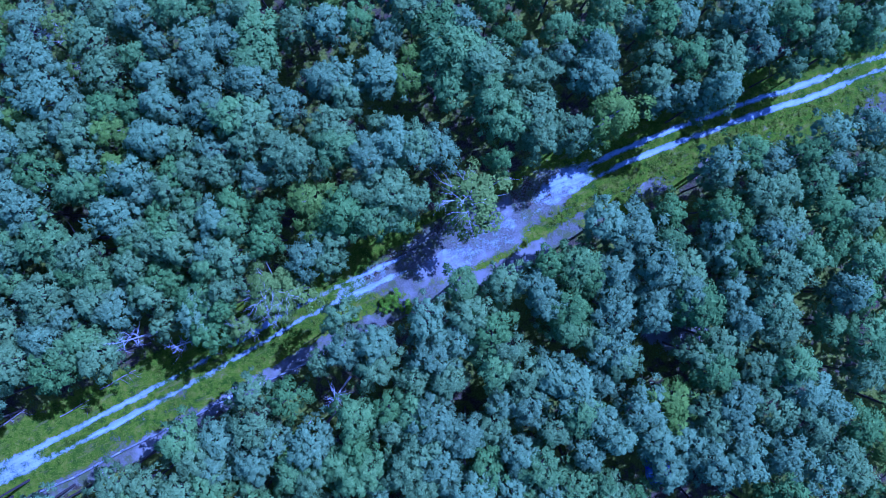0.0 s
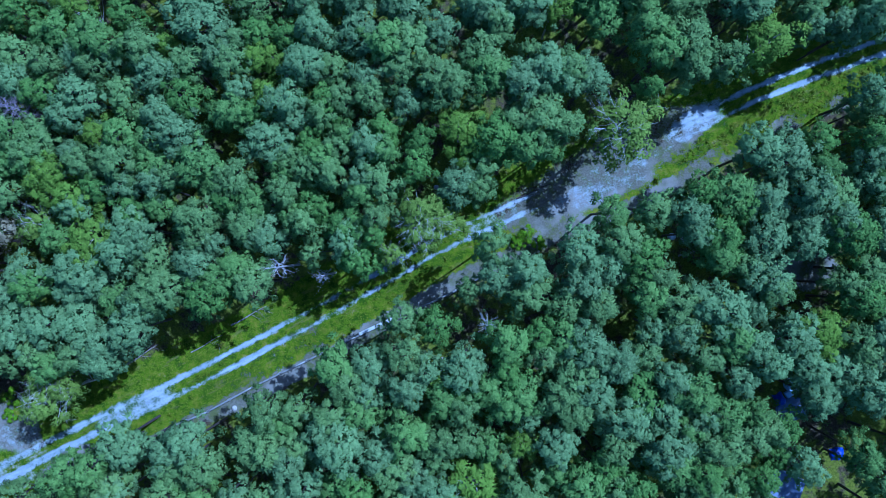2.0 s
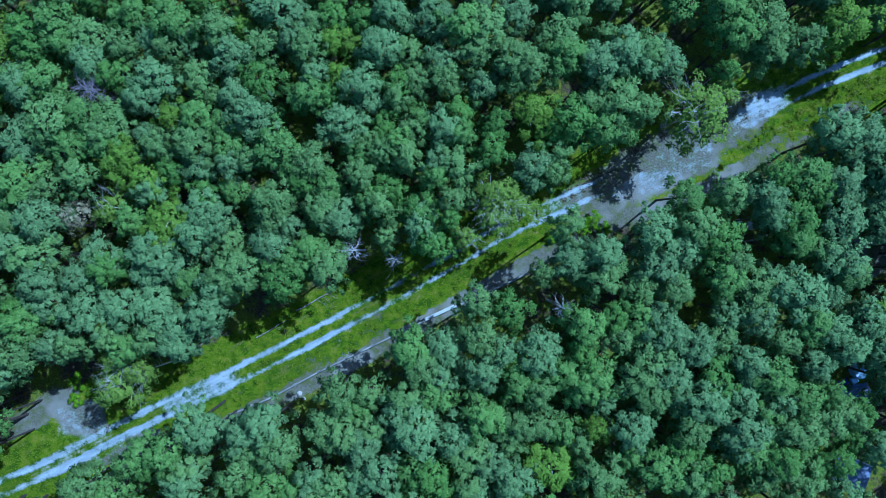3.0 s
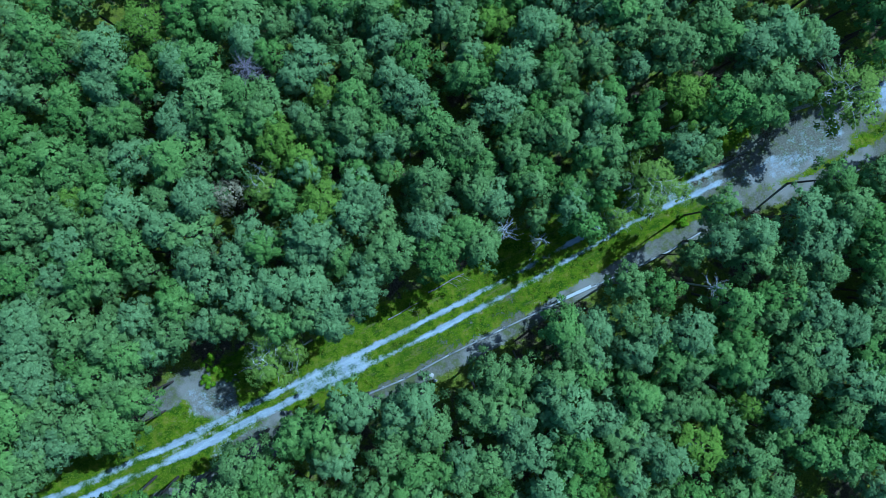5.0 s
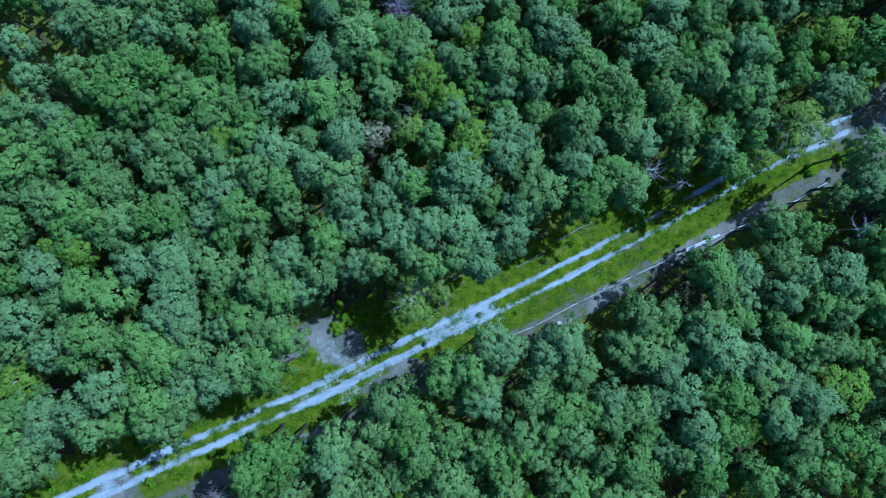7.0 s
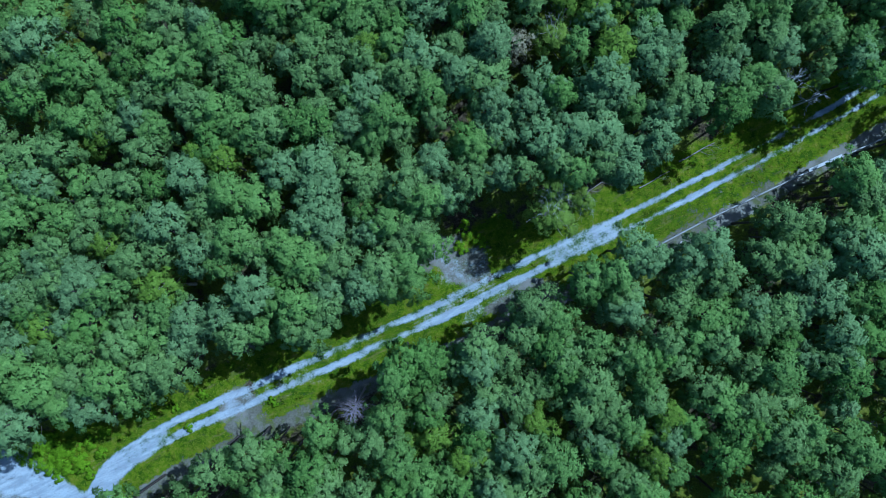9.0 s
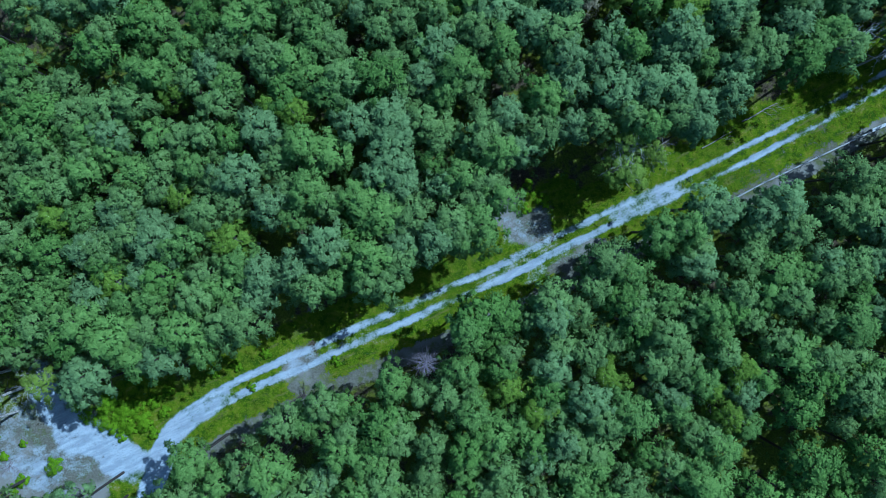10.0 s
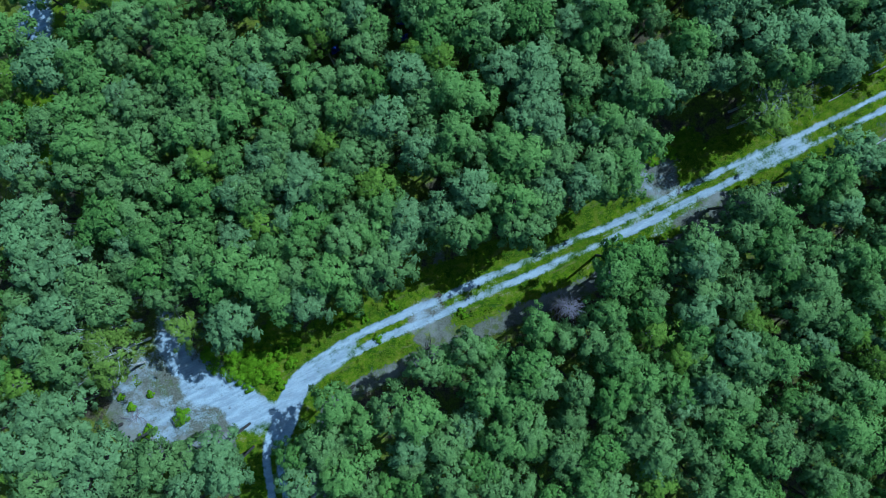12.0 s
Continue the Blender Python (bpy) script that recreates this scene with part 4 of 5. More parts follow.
grow("aaaal", [(-60.6, -50, 1.6), (-60.8, -18.5, 1.7), (-61.1, -12.3, 1.8), (-61.6, -37.5, 2.2), (-62.1, -42.3, 2), (-63.3, -52.3, 1.8), (-63.6, 6.5, 2), (-63.8, 1.6, 2.3), (-64, -19.1, 2.2), (-64.2, -8.9, 2), (-65.3, -57.1, 1.8), (-65.6, -20.2, 1.7), (-66.2, -17.8, 1.8), (-67.3, -2.4, 2.2), (-68, -7.3, 2.2), (-68.8, -23.5, 2.2), (-69.5, 4, 1.6), (-70.1, -8.4, 1.7), (-70.3, 6.1, 2), (-70.9, 8, 2), (-71.6, 4.2, 1.6), (-73.2, -24.1, 1.6), (-73.3, -11.1, 2.4), (-74.2, -30.1, 2.2), (-75.4, -14.7, 1.7), (-76.4, -24.2, 2.2), (-77, -19.8, 2.2), (-78, -22.6, 2.3), (-78, -25.8, 1.8), (-78.6, -18.2, 2.4), (-79.4, -24.2, 2), (-79.7, -20.4, 2)])
grow("aaaal", [(-80.3, 4.2, 1.7), (-80.9, -7.5, 1.4), (-83, -14, 2.3), (-83.3, 8.7, 2.2), (-84.3, -54.2, 1.7), (-84.7, -31.6, 2.2), (-85.7, 9, 1.4), (-87.4, -32.7, 1.8), (-87.9, -34.3, 1.8), (-89.4, -4.9, 1.6), (-90.1, -33.8, 2.2), (-90.2, -27.3, 1.8), (-90.2, -55.4, 2.3), (-91.1, -20.3, 2.3), (-91.2, -11.7, 1.6), (-91.6, -36, 2), (-93.2, -24.7, 2.2), (-96, -13.6, 1.8), (-100.2, -42.1, 2.2), (-100.4, -29.1, 1.8), (-100.4, -59.4, 2.2), (-101, -3.9, 1.8), (-101.2, -30.8, 2.4), (-102.5, -33.5, 1.7), (-104.7, -28.1, 2.2), (-104.9, -20, 1.8), (-105.8, -7.3, 2.4), (-107.7, -43.8, 2.3), (-107.8, -35.7, 2), (-107.9, -31.4, 1.7), (-108, -7.8, 1.7), (-108.6, -56.8, 2.3)])
grow("aaaal", [(-108.8, -45.5, 1.8), (-109, -60.1, 2.2), (-111.2, -60.4, 2), (-115.8, -15.4, 1.6), (-117.3, -22.9, 1.8), (-118.1, -36.5, 2.2), (-118.9, -21.9, 1.8), (-119.4, -57.6, 2.4), (-120.2, -42.4, 2.3), (-121.5, -59.8, 2.4), (-123.1, -57.1, 2.6), (-123.8, -52.8, 2), (-124, -39.8, 2.7), (-124.4, -46.3, 2.4), (-124.5, -42.5, 2.2), (-125.4, -19.3, 2.9), (-126.3, -34.4, 1.2), (-125.8, -60.1, 2.3), (-125.9, -53.9, 2.3), (-126.2, -39.3, 2), (-126.5, -48, 2), (-126.9, -57.1, 2.6), (-127.1, -45.3, 2.3), (-127.6, -19.9, 2), (-128.4, -31, 1.5), (-127.8, -36.6, 2.2), (-128.1, -33.9, 2.6), (-128.5, -29.6, 2.3)])
grow("d", [(40.9, 6, 1.7), (40.9, -4.8, 1.7), (40.6, -17.1, 2), (39, 22.1, 1.7), (38.4, 20.5, 1.7), (34.1, 21.5, 2.3), (29.3, 3, 1.4), (29.3, 0.1, 2), (26.6, 3.8, 1.6), (22.3, 3.3, 1.6), (14.6, -3.2, 1.7), (14.3, 21, 2), (6.5, 21.5, 1.4), (5.2, 9, 1.3), (-17.4, 3.4, 1.4), (-17.7, 1, 1.7), (-26.5, -3.4, 1.4), (-32.5, 13.5, 1.7)])
grow("b", [(23.1, -17.1, 1.8), (22.3, -15.2, 2.1), (16.2, 12.9, 2.6), (-3.2, 18.8, 1.4), (-3.7, 16.7, 1.7), (-6.8, -26.1, 1.6), (-10.8, -30.5, 2.7), (-14.9, -19.5, 1.7), (-20.9, -34.6, 1.6), (-31.4, 10.8, 1.8), (-31.8, -43, 1.8), (-32, 8.4, 1.6), (-33.6, 11.4, 1.8), (-42.2, 13.2, 1.6), (-43.5, -42.1, 1.7), (-45.3, -46.4, 1.7), (-45.9, -44.3, 1.6), (-48.4, -8.2, 1.7), (-48.7, 3.6, 1.8), (-49.2, -6.3, 2.4), (-51.7, -1.8, 2), (-52.7, -0.2, 1.7), (-54.4, -1.3, 2), (-56.1, -43.9, 1.7), (-63.7, -47, 1.6), (-65.3, -59.6, 2.4), (-66.4, -45.1, 1.8), (-67.4, 6.7, 1.6), (-68.5, -45.7, 1.8), (-73.7, -6.6, 1.6), (-88.2, -17.6, 1.7), (-90.5, -16.6, 1.2)])
grow("b", [(-93.6, -30.6, 2.4), (-98.8, -26.4, 1.7), (-99.6, -15.9, 1.8), (-104.6, -34.6, 2), (-110.1, -28.2, 1.7)])
grow("s", [(2.5, 5.2, 3.2), (-17.1, -3.9, 2.3), (-20.3, -7.4, 1.4), (-36.2, 18.3, 1.4), (-37.5, 21.3, 2.3), (-52, -21.4, 1.4), (-54.6, -4.5, 2), (-54.7, -20.4, 2), (-54.8, -22.2, 2.2), (-113.6, -45, 1.7), (-120.1, -47.3, 2.3), (-120.6, -50, 2), (-121.2, -45.2, 2.2)])

# trees where two stands meet
grow("hhdlll", [(-8.8, -15.8, 2), (-7.2, -21.4, 2.2), (-4.5, -21.2, 2), (-15.6, 9, 2.3), (-13.1, 9, 2), (-11, 1, 1.8), (-50.6, -30, 1.7), (-51.4, -35.4, 2), (-19.6, -31.4, 1.7), (-53, -18.4, 1.7), (-71.2, -45.7, 2.2), (-69.6, -47.3, 2), (-84.4, -16.4, 2.2), (-51.2, -28.7, 2.2)])
grow("aaaal", [(-30.7, -31.1, 1.7), (-35, -31.4, 1.8), (6.9, -22.8, 2), (-61.8, -6.4, 2.2), (-30.3, -36.5, 1.6), (-82.2, -18.5, 2), (-76.6, -29.8, 2)])
grow("b", [(-13.1, 5, 2.3), (-11.4, 3, 2)])
# trees round the hollow: the first ones added to shade it, the rest close gaps
grow("hdl", [(-30.5, -50.3, 2.2), (-32.6, -55.8, 2.2), (-28.6, -54, 2.2), (-37.2, -55.6, 2), (-31.6, -52.8, 1.6), (-21, -39.2, 2.1), (-17.2, -37.8, 2), (-13.4, -39, 2.1), (-16.4, -41.8, 2.1), (-10, -37, 2)])
# trees round the shed, mostly added to shade its ground; the first hides a sheet
grow("hdl", [(27, -27.2, 1.8), (28.4, -29.6, 1.9), (30, -33.6, 2.2), (35.2, -32.2, 2.2), (25.6, -36.6, 2.2), (20, -36.6, 2.2), (33.2, -23.2, 2.1)])
# a tree whose leaves have withered
DRY = tree_kind("withered_tree", "withered tree with pale brown dry leaves", "tree", [(77, 13.4, 2.45, 7.6, 40, 90, 0.20, 0.16, 0.2)], BARK, DRY_LEAF, "pale brown dry crown")
KINDS["y"] = DRY
grow("y", [(-58.9, -5.6, 1.7)])
# trees that reach over the track
grow("s", [(-15.2, -4.4, 2.3), (-16.9, -5.5, 1.9)])
grow("a", [(25.2, 14.3, 1.6), (-108.1, -59.4, 2.1)])
grow("h", [(-48.7, -28.0, 2.1)])

# trees between these, at the spacing of the wood; the woods beyond are one mass
fill = random.Random(11)


def near_walk(x, y, wide, deep):
    low, high = max(0.0, (-wide - x) / 87, (-deep - y) / 37), min(1.0, (wide - x) / 87, (deep - y) / 37)
    return low < high


def open_ground(x, y):
    px, py = np.array([x]), np.array([y])
    d = float(off_line(TRACK, px, py)[0][0])
    e = float(off_line(SIDE, px, py)[0][0])
    gaps = ((-117, -56.5, 9.5, 5.2, 150), (24, -24.5, 4.5, 3.5, 0), (23, -32.5, 4, 3, 0), (34, -30, 7, 3.5, 8), (19.6, -31.2, 3.3, 2.6, 0), (25.1, -28.1, 2.2, 2.2, 0), (32.2, -24.6, 5.5, 1.6, 0), (38.0, -6.9, 1.9, 2.9, 0), (7.0, 21.2, 3.2, 2.6, 0), (-14.4, 18.6, 1.3, 2.9, 0), (-17.0, 24.4, 0.9, 1.6, 0), (-73.4, 11.6, 2.6, 1.4, 0), (1.7, -35.4, 2.9, 1.7, 0), (-124.7, -13.0, 1.6, 2.2, 0), (-127.1, -15.2, 2.8, 2.8, 0))
    return -6.5 < d < 6.0 or abs(e) < 3.0 or any(float(blob(px, py, *g)[0]) > 0.3 for g in gaps)


far = []
for tries in range(42000):
    x, y = fill.uniform(-165, 78), fill.uniform(-92, 55)
    if near_walk(x, y, 36.5, 19.5):
        continue
    seen = near_walk(x, y, 46.5, 27.5)
    if not (seen or near_walk(x, y, 72, 50)):
        continue
    r = fill.uniform(1.5, 2.5) if seen else fill.uniform(2.2, 3.2)
    if any((x - a) ** 2 + (y - b) ** 2 < (0.80 * (r + c)) ** 2 for a, b, c in stands) or open_ground(x, y):
        continue
    if seen:
        plant(fill.choice("aaddlhb"), x, y, r)
    else:
        stands.append((x, y, r))
        far.append((x, y, r))
rng = np.random.default_rng(5)
fv, ff = [], []
for x, y, r in far:
    tall = rng.uniform(12.5, 16.5)
    heart = np.array([x, y, tall - 3.0])
    centres = []
    for k in range(9):
        z, w = 1.0 - 1.3 * (k + 0.5) / 9, k * 2.4 + x
        ring = math.sqrt(max(0, 1 - z * z)) * r * 0.75 * rng.uniform(0.8, 1.15)
        centres.append(heart + np.array([ring * math.cos(w), ring * math.sin(w), z * 2.6]))
    cv, cf, cn = leaves(rng, centres, [r * 0.4] * 9, heart, 16, 0.75, 0.6)
    n = len(fv)
    fv += cv
    ff += [tuple(q + n for q in f) for f in cf]
    tv, tf = [], []
    tube(tv, tf, [(x, y, -0.2), (x, y, tall - 2)], [0.17, 0.05], 4)
    n = len(fv)
    fv += tv
    ff += [tuple(q + n for q in f) for f in tf]
woods = new("far_woods", mesh_of("far_woods", fv, ff))
woods.data.materials.append(ALDER_LEAF)
tagged(woods, "dense green deciduous woods farther off", "woods", kind="stuff")
for shapes in KINDS.values():
    for ob in shapes:
        if ob.name not in used:
            for o in (*ob.children_recursive, ob):
                bpy.data.objects.remove(o)


# ---- dead trees ----
def dead_tree(name, label, x, y, tall, reach, limbs, wood, seed, low=0.55, lean=(0, 0)):
    rng = np.random.default_rng(seed)
    ob = new(name)
    ob.location = (x, y, -0.05)
    tv, tf = [], []
    path = [np.array([lean[0] * u * u, lean[1] * u * u, u * tall]) for u in np.linspace(0, 1, 6)]
    tube(tv, tf, path, [0.15, 0.13, 0.11, 0.085, 0.055, 0.02], 6)
    part("trunk", mesh_of("trunk", tv, tf), wood, ob)
    for k in range(limbs):
        u = low + (0.97 - low) * (k + 0.3) / limbs
        w = k * 2.4 + rng.uniform(-0.4, 0.4)
        root = np.array([lean[0] * u * u, lean[1] * u * u, u * tall])
        out = reach * (1.15 - 0.6 * (u - low) / (1 - low)) * rng.uniform(0.7, 1.1)
        tip = root + np.array([out * math.cos(w), out * math.sin(w), out * rng.uniform(0.15, 0.6)])
        branch(rng, root, tip, 0.034, 2, wood, ob)
    return tagged(ob, label, "dead tree", "dead trees")


dead_tree("dead_tree", "bare dead tree with white bleached branches", -31.1, -9.0, 13.6, 0.85, 13, DEAD_WOOD, 1)
dead_tree("dead_tree", "bare dead tree with white bleached branches", -27.0, -9.9, 9.6, 0.6, 11, DEAD_WOOD, 2)
dead_tree("dead_tree", "leafless grey shrubby tree beside the track", -74.3, -42.2, 13.9, 0.95, 40, TWIG_GREY, 3, 0.55)
dead_tree("dead_tree", "leafless grey-violet tree among green crowns", -56.2, 6.3, 15.2, 1.0, 36, TWIG_GREY, 4, 0.65)
dead_tree("dead_tree", "bare dead tree with white bleached branches", -10.5, -14.5, 13.6, 0.65, 10, DEAD_WOOD, 6, 0.75)


# ---- bushes and small growth ----
def bush(name, label, x, y, r, tall, seed, leaf, clumps=9):
    rng = np.random.default_rng(seed)
    ob = new(name)
    ob.location = (x, y, float(height(np.array([x]), np.array([y]))[0]))
    sv, sf, centres, sizes = [], [], [], []
    for k in range(clumps):
        w = k * 2.4 + rng.uniform(-0.4, 0.4)
        out = r * 0.8 * math.sqrt((k + 0.3) / clumps)
        tip = np.array([out * math.cos(w), out * math.sin(w), tall * (0.95 - 0.5 * (out / r) ** 2) - 0.15])
        tube(sv, sf, [(0.1 * math.cos(w), 0.1 * math.sin(w), -0.1), tip * 0.5, tip], [0.03, 0.022, 0.01], 4)
        centres.append(tip)
        sizes.append(r * rng.uniform(0.26, 0.42))
    cv, cf, cn = leaves(rng, centres, sizes, np.array([0, 0, 0.0]), 300 / max(0.35, r * 0.6), 0.16, 0.12)
    part("stem", mesh_of("stem", sv, sf), BARK, ob)
    part("foliage", leafy("foliage", cv, cf, cn), leaf, ob)
    return tagged(ob, label, "bush", "bushes")


yellow_green = "low yellow-green bush on the sandy clearing"
for k, (x, y, r, tall) in enumerate([(-116.1, -56.0, 1.2, 1.3), (-119.7, -57.6, 0.9, 1.1), (-120.6, -58.6, 0.7, 0.9), (-121.9, -55.1, 0.6, 0.7), (-119.8, -53.6, 0.5, 0.6), (-123.2, -54.0, 0.5, 0.6)]):
    bush("bush", yellow_green, x, y, r, tall, 100 + k, BUSH_LEAF)
for k, (x, y, r, tall) in enumerate([(-105.0, -52.2, 0.7, 0.9), (-108.5, -50.6, 1.5, 1.0), (-110.6, -50.5, 1.5, 1.2), (-112.3, -50.0, 1.3, 1.1), (-106.6, -50.6, 1.2, 0.8), (-109.5, -51.6, 1.1, 0.8), (-107.6, -51.8, 0.9, 0.7), (-107.0, -49.2, 1.0, 0.8), (-109.6, -48.4, 1.1, 0.9), (-105.2, -48.6, 0.9, 0.7), (-111.2, -47.8, 0.9, 0.8), (-108.2, -49.5, 1.2, 1.1), (-113.4, -49.0, 1.0, 1.2), (-106.0, -51.4, 1.0, 0.8), (-110.4, -49.0, 1.2, 1.0), (-104.0, -49.9, 0.8, 0.6), (-108.7, -52.6, 0.8, 0.6), (-103.6, -47.4, 0.8, 0.6)]):
    bush("bush", "bright green low bush on the grassy corner", x, y, r, tall, 120 + k, BUSH_LEAF)
for k, (x, y, r, tall) in enumerate([(-5.4, -5.6, 1.2, 1.6), (-4.0, -6.6, 0.9, 1.2), (-10.2, -7.6, 0.8, 0.8), (23.0, -31.0, 0.9, 1.5), (-63.3, -24.0, 1.2, 1.3), (-61.5, -25.4, 0.9, 0.9), (-96, -44.6, 0.8, 0.6), (-98.5, -45.3, 0.9, 0.7), (-92.6, -43.0, 0.7, 0.6), (-6.4, -6.6, 1.0, 1.1), (-84.6, -43.9, 0.7, 0.5), (-94.2, -46.9, 0.6, 0.5), (-63.6, -26.2, 0.9, 0.8)]):
    bush("bush", "yellow-green bush on the verge of the track", x, y, r, tall, 140 + k, BUSH_LEAF, 7)
bush("bush", "spreading yellow-green bush at the wood's edge", -129.8, -56.0, 2.6, 3.4, 180, BUSH_LEAF, 16)

# grass on the verges, weeds on the forest floor
rng = np.random.default_rng(9)


def tufts(name, label, x, y, tall, spread, leaf):
    z = height(x, y)
    v, f = [], []
    turn = rng.uniform(0, 6.28, len(x))
    size = rng.uniform(0.5, 1.3, len(x))
    for i in range(len(x)):
        for k in range(2):
            w = turn[i] + k * 2.6
            c, s = math.cos(w), math.sin(w)
            h, o, half = tall * size[i], spread * size[i], 0.25 * spread * size[i]
            b0 = len(v)
            v += [(x[i] - s * half, y[i] + c * half, z[i]), (x[i] + s * half, y[i] - c * half, z[i]),
                  (x[i] + c * o * 0.6 + s * half, y[i] + s * o * 0.6 - c * half, z[i] + h * 0.8), (x[i] + c * o, y[i] + s * o, z[i] + h)]
            f += [(b0, b0 + 1, b0 + 2), (b0, b0 + 2, b0 + 3)]
    ob = new(name, mesh_of(name, v, f))
    ob.data.materials.append(leaf)
    return tagged(ob, label, "grass", kind="stuff")


def scatter(n, wide_from, wide_to, keep):
    """Places along the track, between two distances from it, kept by what covers the ground there."""
    k = rng.integers(40, len(TRACK) - 30, n)
    off = rng.uniform(wide_from, wide_to, n)
    d = np.gradient(TRACK, axis=0)
    d /= np.linalg.norm(d, axis=1)[:, None]
    x, y = TRACK[k, 0] + d[k, 1] * off + rng.uniform(-0.3, 0.3, n), TRACK[k, 1] - d[k, 0] * off + rng.uniform(-0.3, 0.3, n)
    s, g, e = cover(x, y)
    ok = keep(s, g, e) > rng.random(n)
    return x[ok], y[ok]


gx, gy = scatter(80000, -4.6, 6.2, lambda s, g, e: np.clip(g * 1.3 - 0.35, 0, 1) * np.clip(1 - 2.2 * s, 0, 1))
tufts("grass", "short yellow-green grass on the track's verges", gx, gy, 0.07, 0.12, GRASS_BLADE)
wx, wy = scatter(1700, -42, 42, lambda s, g, e: np.clip(0.8 - 1.5 * e - s, 0, 1))
wr = rng.uniform(0.2, 0.6, len(wx))
wv, wf, wn = leaves(rng, [np.array(p) for p in zip(wx, wy, height(wx, wy) + wr * 0.4)], wr, np.array([0.0, 0.0, -500.0]), 40, 0.2, 0.15)
under = new("undergrowth", mesh_of("undergrowth", wv, wf))
under.data.materials.append(ALDER_LEAF)
tagged(under, "sparse leafy undergrowth on the forest floor", "undergrowth", kind="stuff")
wx, wy = scatter(1500, -5.2, 6.0, lambda s, g, e: np.clip(g * 1.2 - 0.3, 0, 1) * np.clip(1 - 2.5 * s, 0, 1))
ex, ey = scatter(5200, -7.2, -1.6, lambda s, g, e: np.clip(g * 1.2 - 0.3, 0, 1) * np.clip(1 - 2.5 * s, 0, 1))
east = ex > 12
wx, wy = np.concatenate([wx, ex[east]]), np.concatenate([wy, ey[east]])
wz = height(wx, wy)
wr = rng.uniform(0.14, 0.36, len(wx))
wv, wf, wn = leaves(rng, [np.array(p) for p in zip(wx, wy, wz + wr * 0.35)], wr, np.array([0.0, 0.0, -500.0]), 90, 0.16, 0.12)
weeds = new("verge_weeds", mesh_of("verge_weeds", wv, wf))
weeds.data.materials.append(GRASS_BLADE)
tagged(weeds, "low leafy weeds in clumps on the verges", "weeds", kind="stuff")


# ---- things on the verge and in the wood ----
def stem_between(name, a, b, r, mat, parent, label="", sides=10, z=0.0):
    v, f = [], []
    a, b = Vector((*a, z)), Vector((*b, z))
    n = 7
    tube(v, f, [a.lerp(b, k / n) + Vector((0, 0, 0.012 * math.sin(k * 2.1))) for k in range(n + 1)], [r] * (n + 1), sides)
    me = mesh_of(name, v, f)
    me.shade_smooth()
    return part(name, me, mat, parent, label)


PIPE_GREY = plain_material("weathered_pipe", (0.30, 0.31, 0.31), 0.55, 0.3, (0.12, 0.09, 0.07), 0.5, 2.0)
PALE_BOARD = plain_material("pale_boarding", (0.50, 0.53, 0.54), 0.6, 0.0, (0.3, 0.29, 0.27), 0.3, 2.0)
CONCRETE = plain_material("concrete", (0.42, 0.41, 0.39), 0.9, 0.0, (0.2, 0.19, 0.17), 0.5, 2.0)
pipe = tagged(new("pipeline"), "thin grey pipeline on low blocks beside the track", "pipe")
run = [(-46.2, -27.7), (-41.5, -25.7), (-36.4, -22.9), (-30.3, -19.9), (-24.2, -16.9), (-19.7, -14.85), (-15.5, -12.9), (-11.4, -10.9), (-8.0, -8.8)]
for a, b in zip(run, run[1:]):
    stem_between("pipe_section", a, b, 0.11, PIPE_GREY, pipe, z=0.42)
    for u in (0.02, 0.5):
        x, y = a[0] + (b[0] - a[0]) * u, a[1] + (b[1] - a[1]) * u
        bm = bmesh.new()
        bmesh.ops.create_cube(bm, size=1, matrix=pose(x, y, 0.13, rz=26) @ Matrix.Diagonal((0.34, 0.28, 0.46, 1)))
        bmesh.ops.bevel(bm, geom=bm.edges[:], offset=0.03, segments=1, affect="EDGES")
        me = bpy.data.meshes.new("support")
        bm.to_mesh(me)
        bm.free()
        part("support", me, CONCRETE, pipe)
        v, f = [], []
        tube(v, f, [(x - 0.05, y - 0.025, 0.42), (x + 0.05, y + 0.025, 0.42)], [0.135, 0.135], 10)
        part("collar", mesh_of("collar", v, f), PIPE_GREY, pipe)


def boxed(name, size, at, turn, mat, parent, label="", edge=0.02, tilt=0.0):
    bm = bmesh.new()
    bmesh.ops.create_cube(bm, size=1, matrix=pose(*at, tilt, 0, turn) @ Matrix.Diagonal((*size, 1)))
    bmesh.ops.bevel(bm, geom=bm.edges[:], offset=edge, segments=2, affect="EDGES")
    me = bpy.data.meshes.new(name)
    bm.to_mesh(me)
    bm.free()
    return part(name, me, mat, parent, label)


trough = tagged(new("duct_cover"), "pale boarded cover over a stretch of the pipeline", "cover")
boxed("board", (4.2, 0.30, 0.05), (-22.35, -15.88, 0.66), 25, PALE_BOARD, trough, tilt=12)
boxed("board", (4.2, 0.05, 0.28), (-22.28, -16.05, 0.50), 25, PALE_BOARD, trough)
for x, y in ((-24.15, -16.72), (-22.3, -15.86), (-20.45, -15.0)):
    boxed("post", (0.08, 0.3, 0.66), (x, y, 0.30), 25, LOG_WOOD, trough)


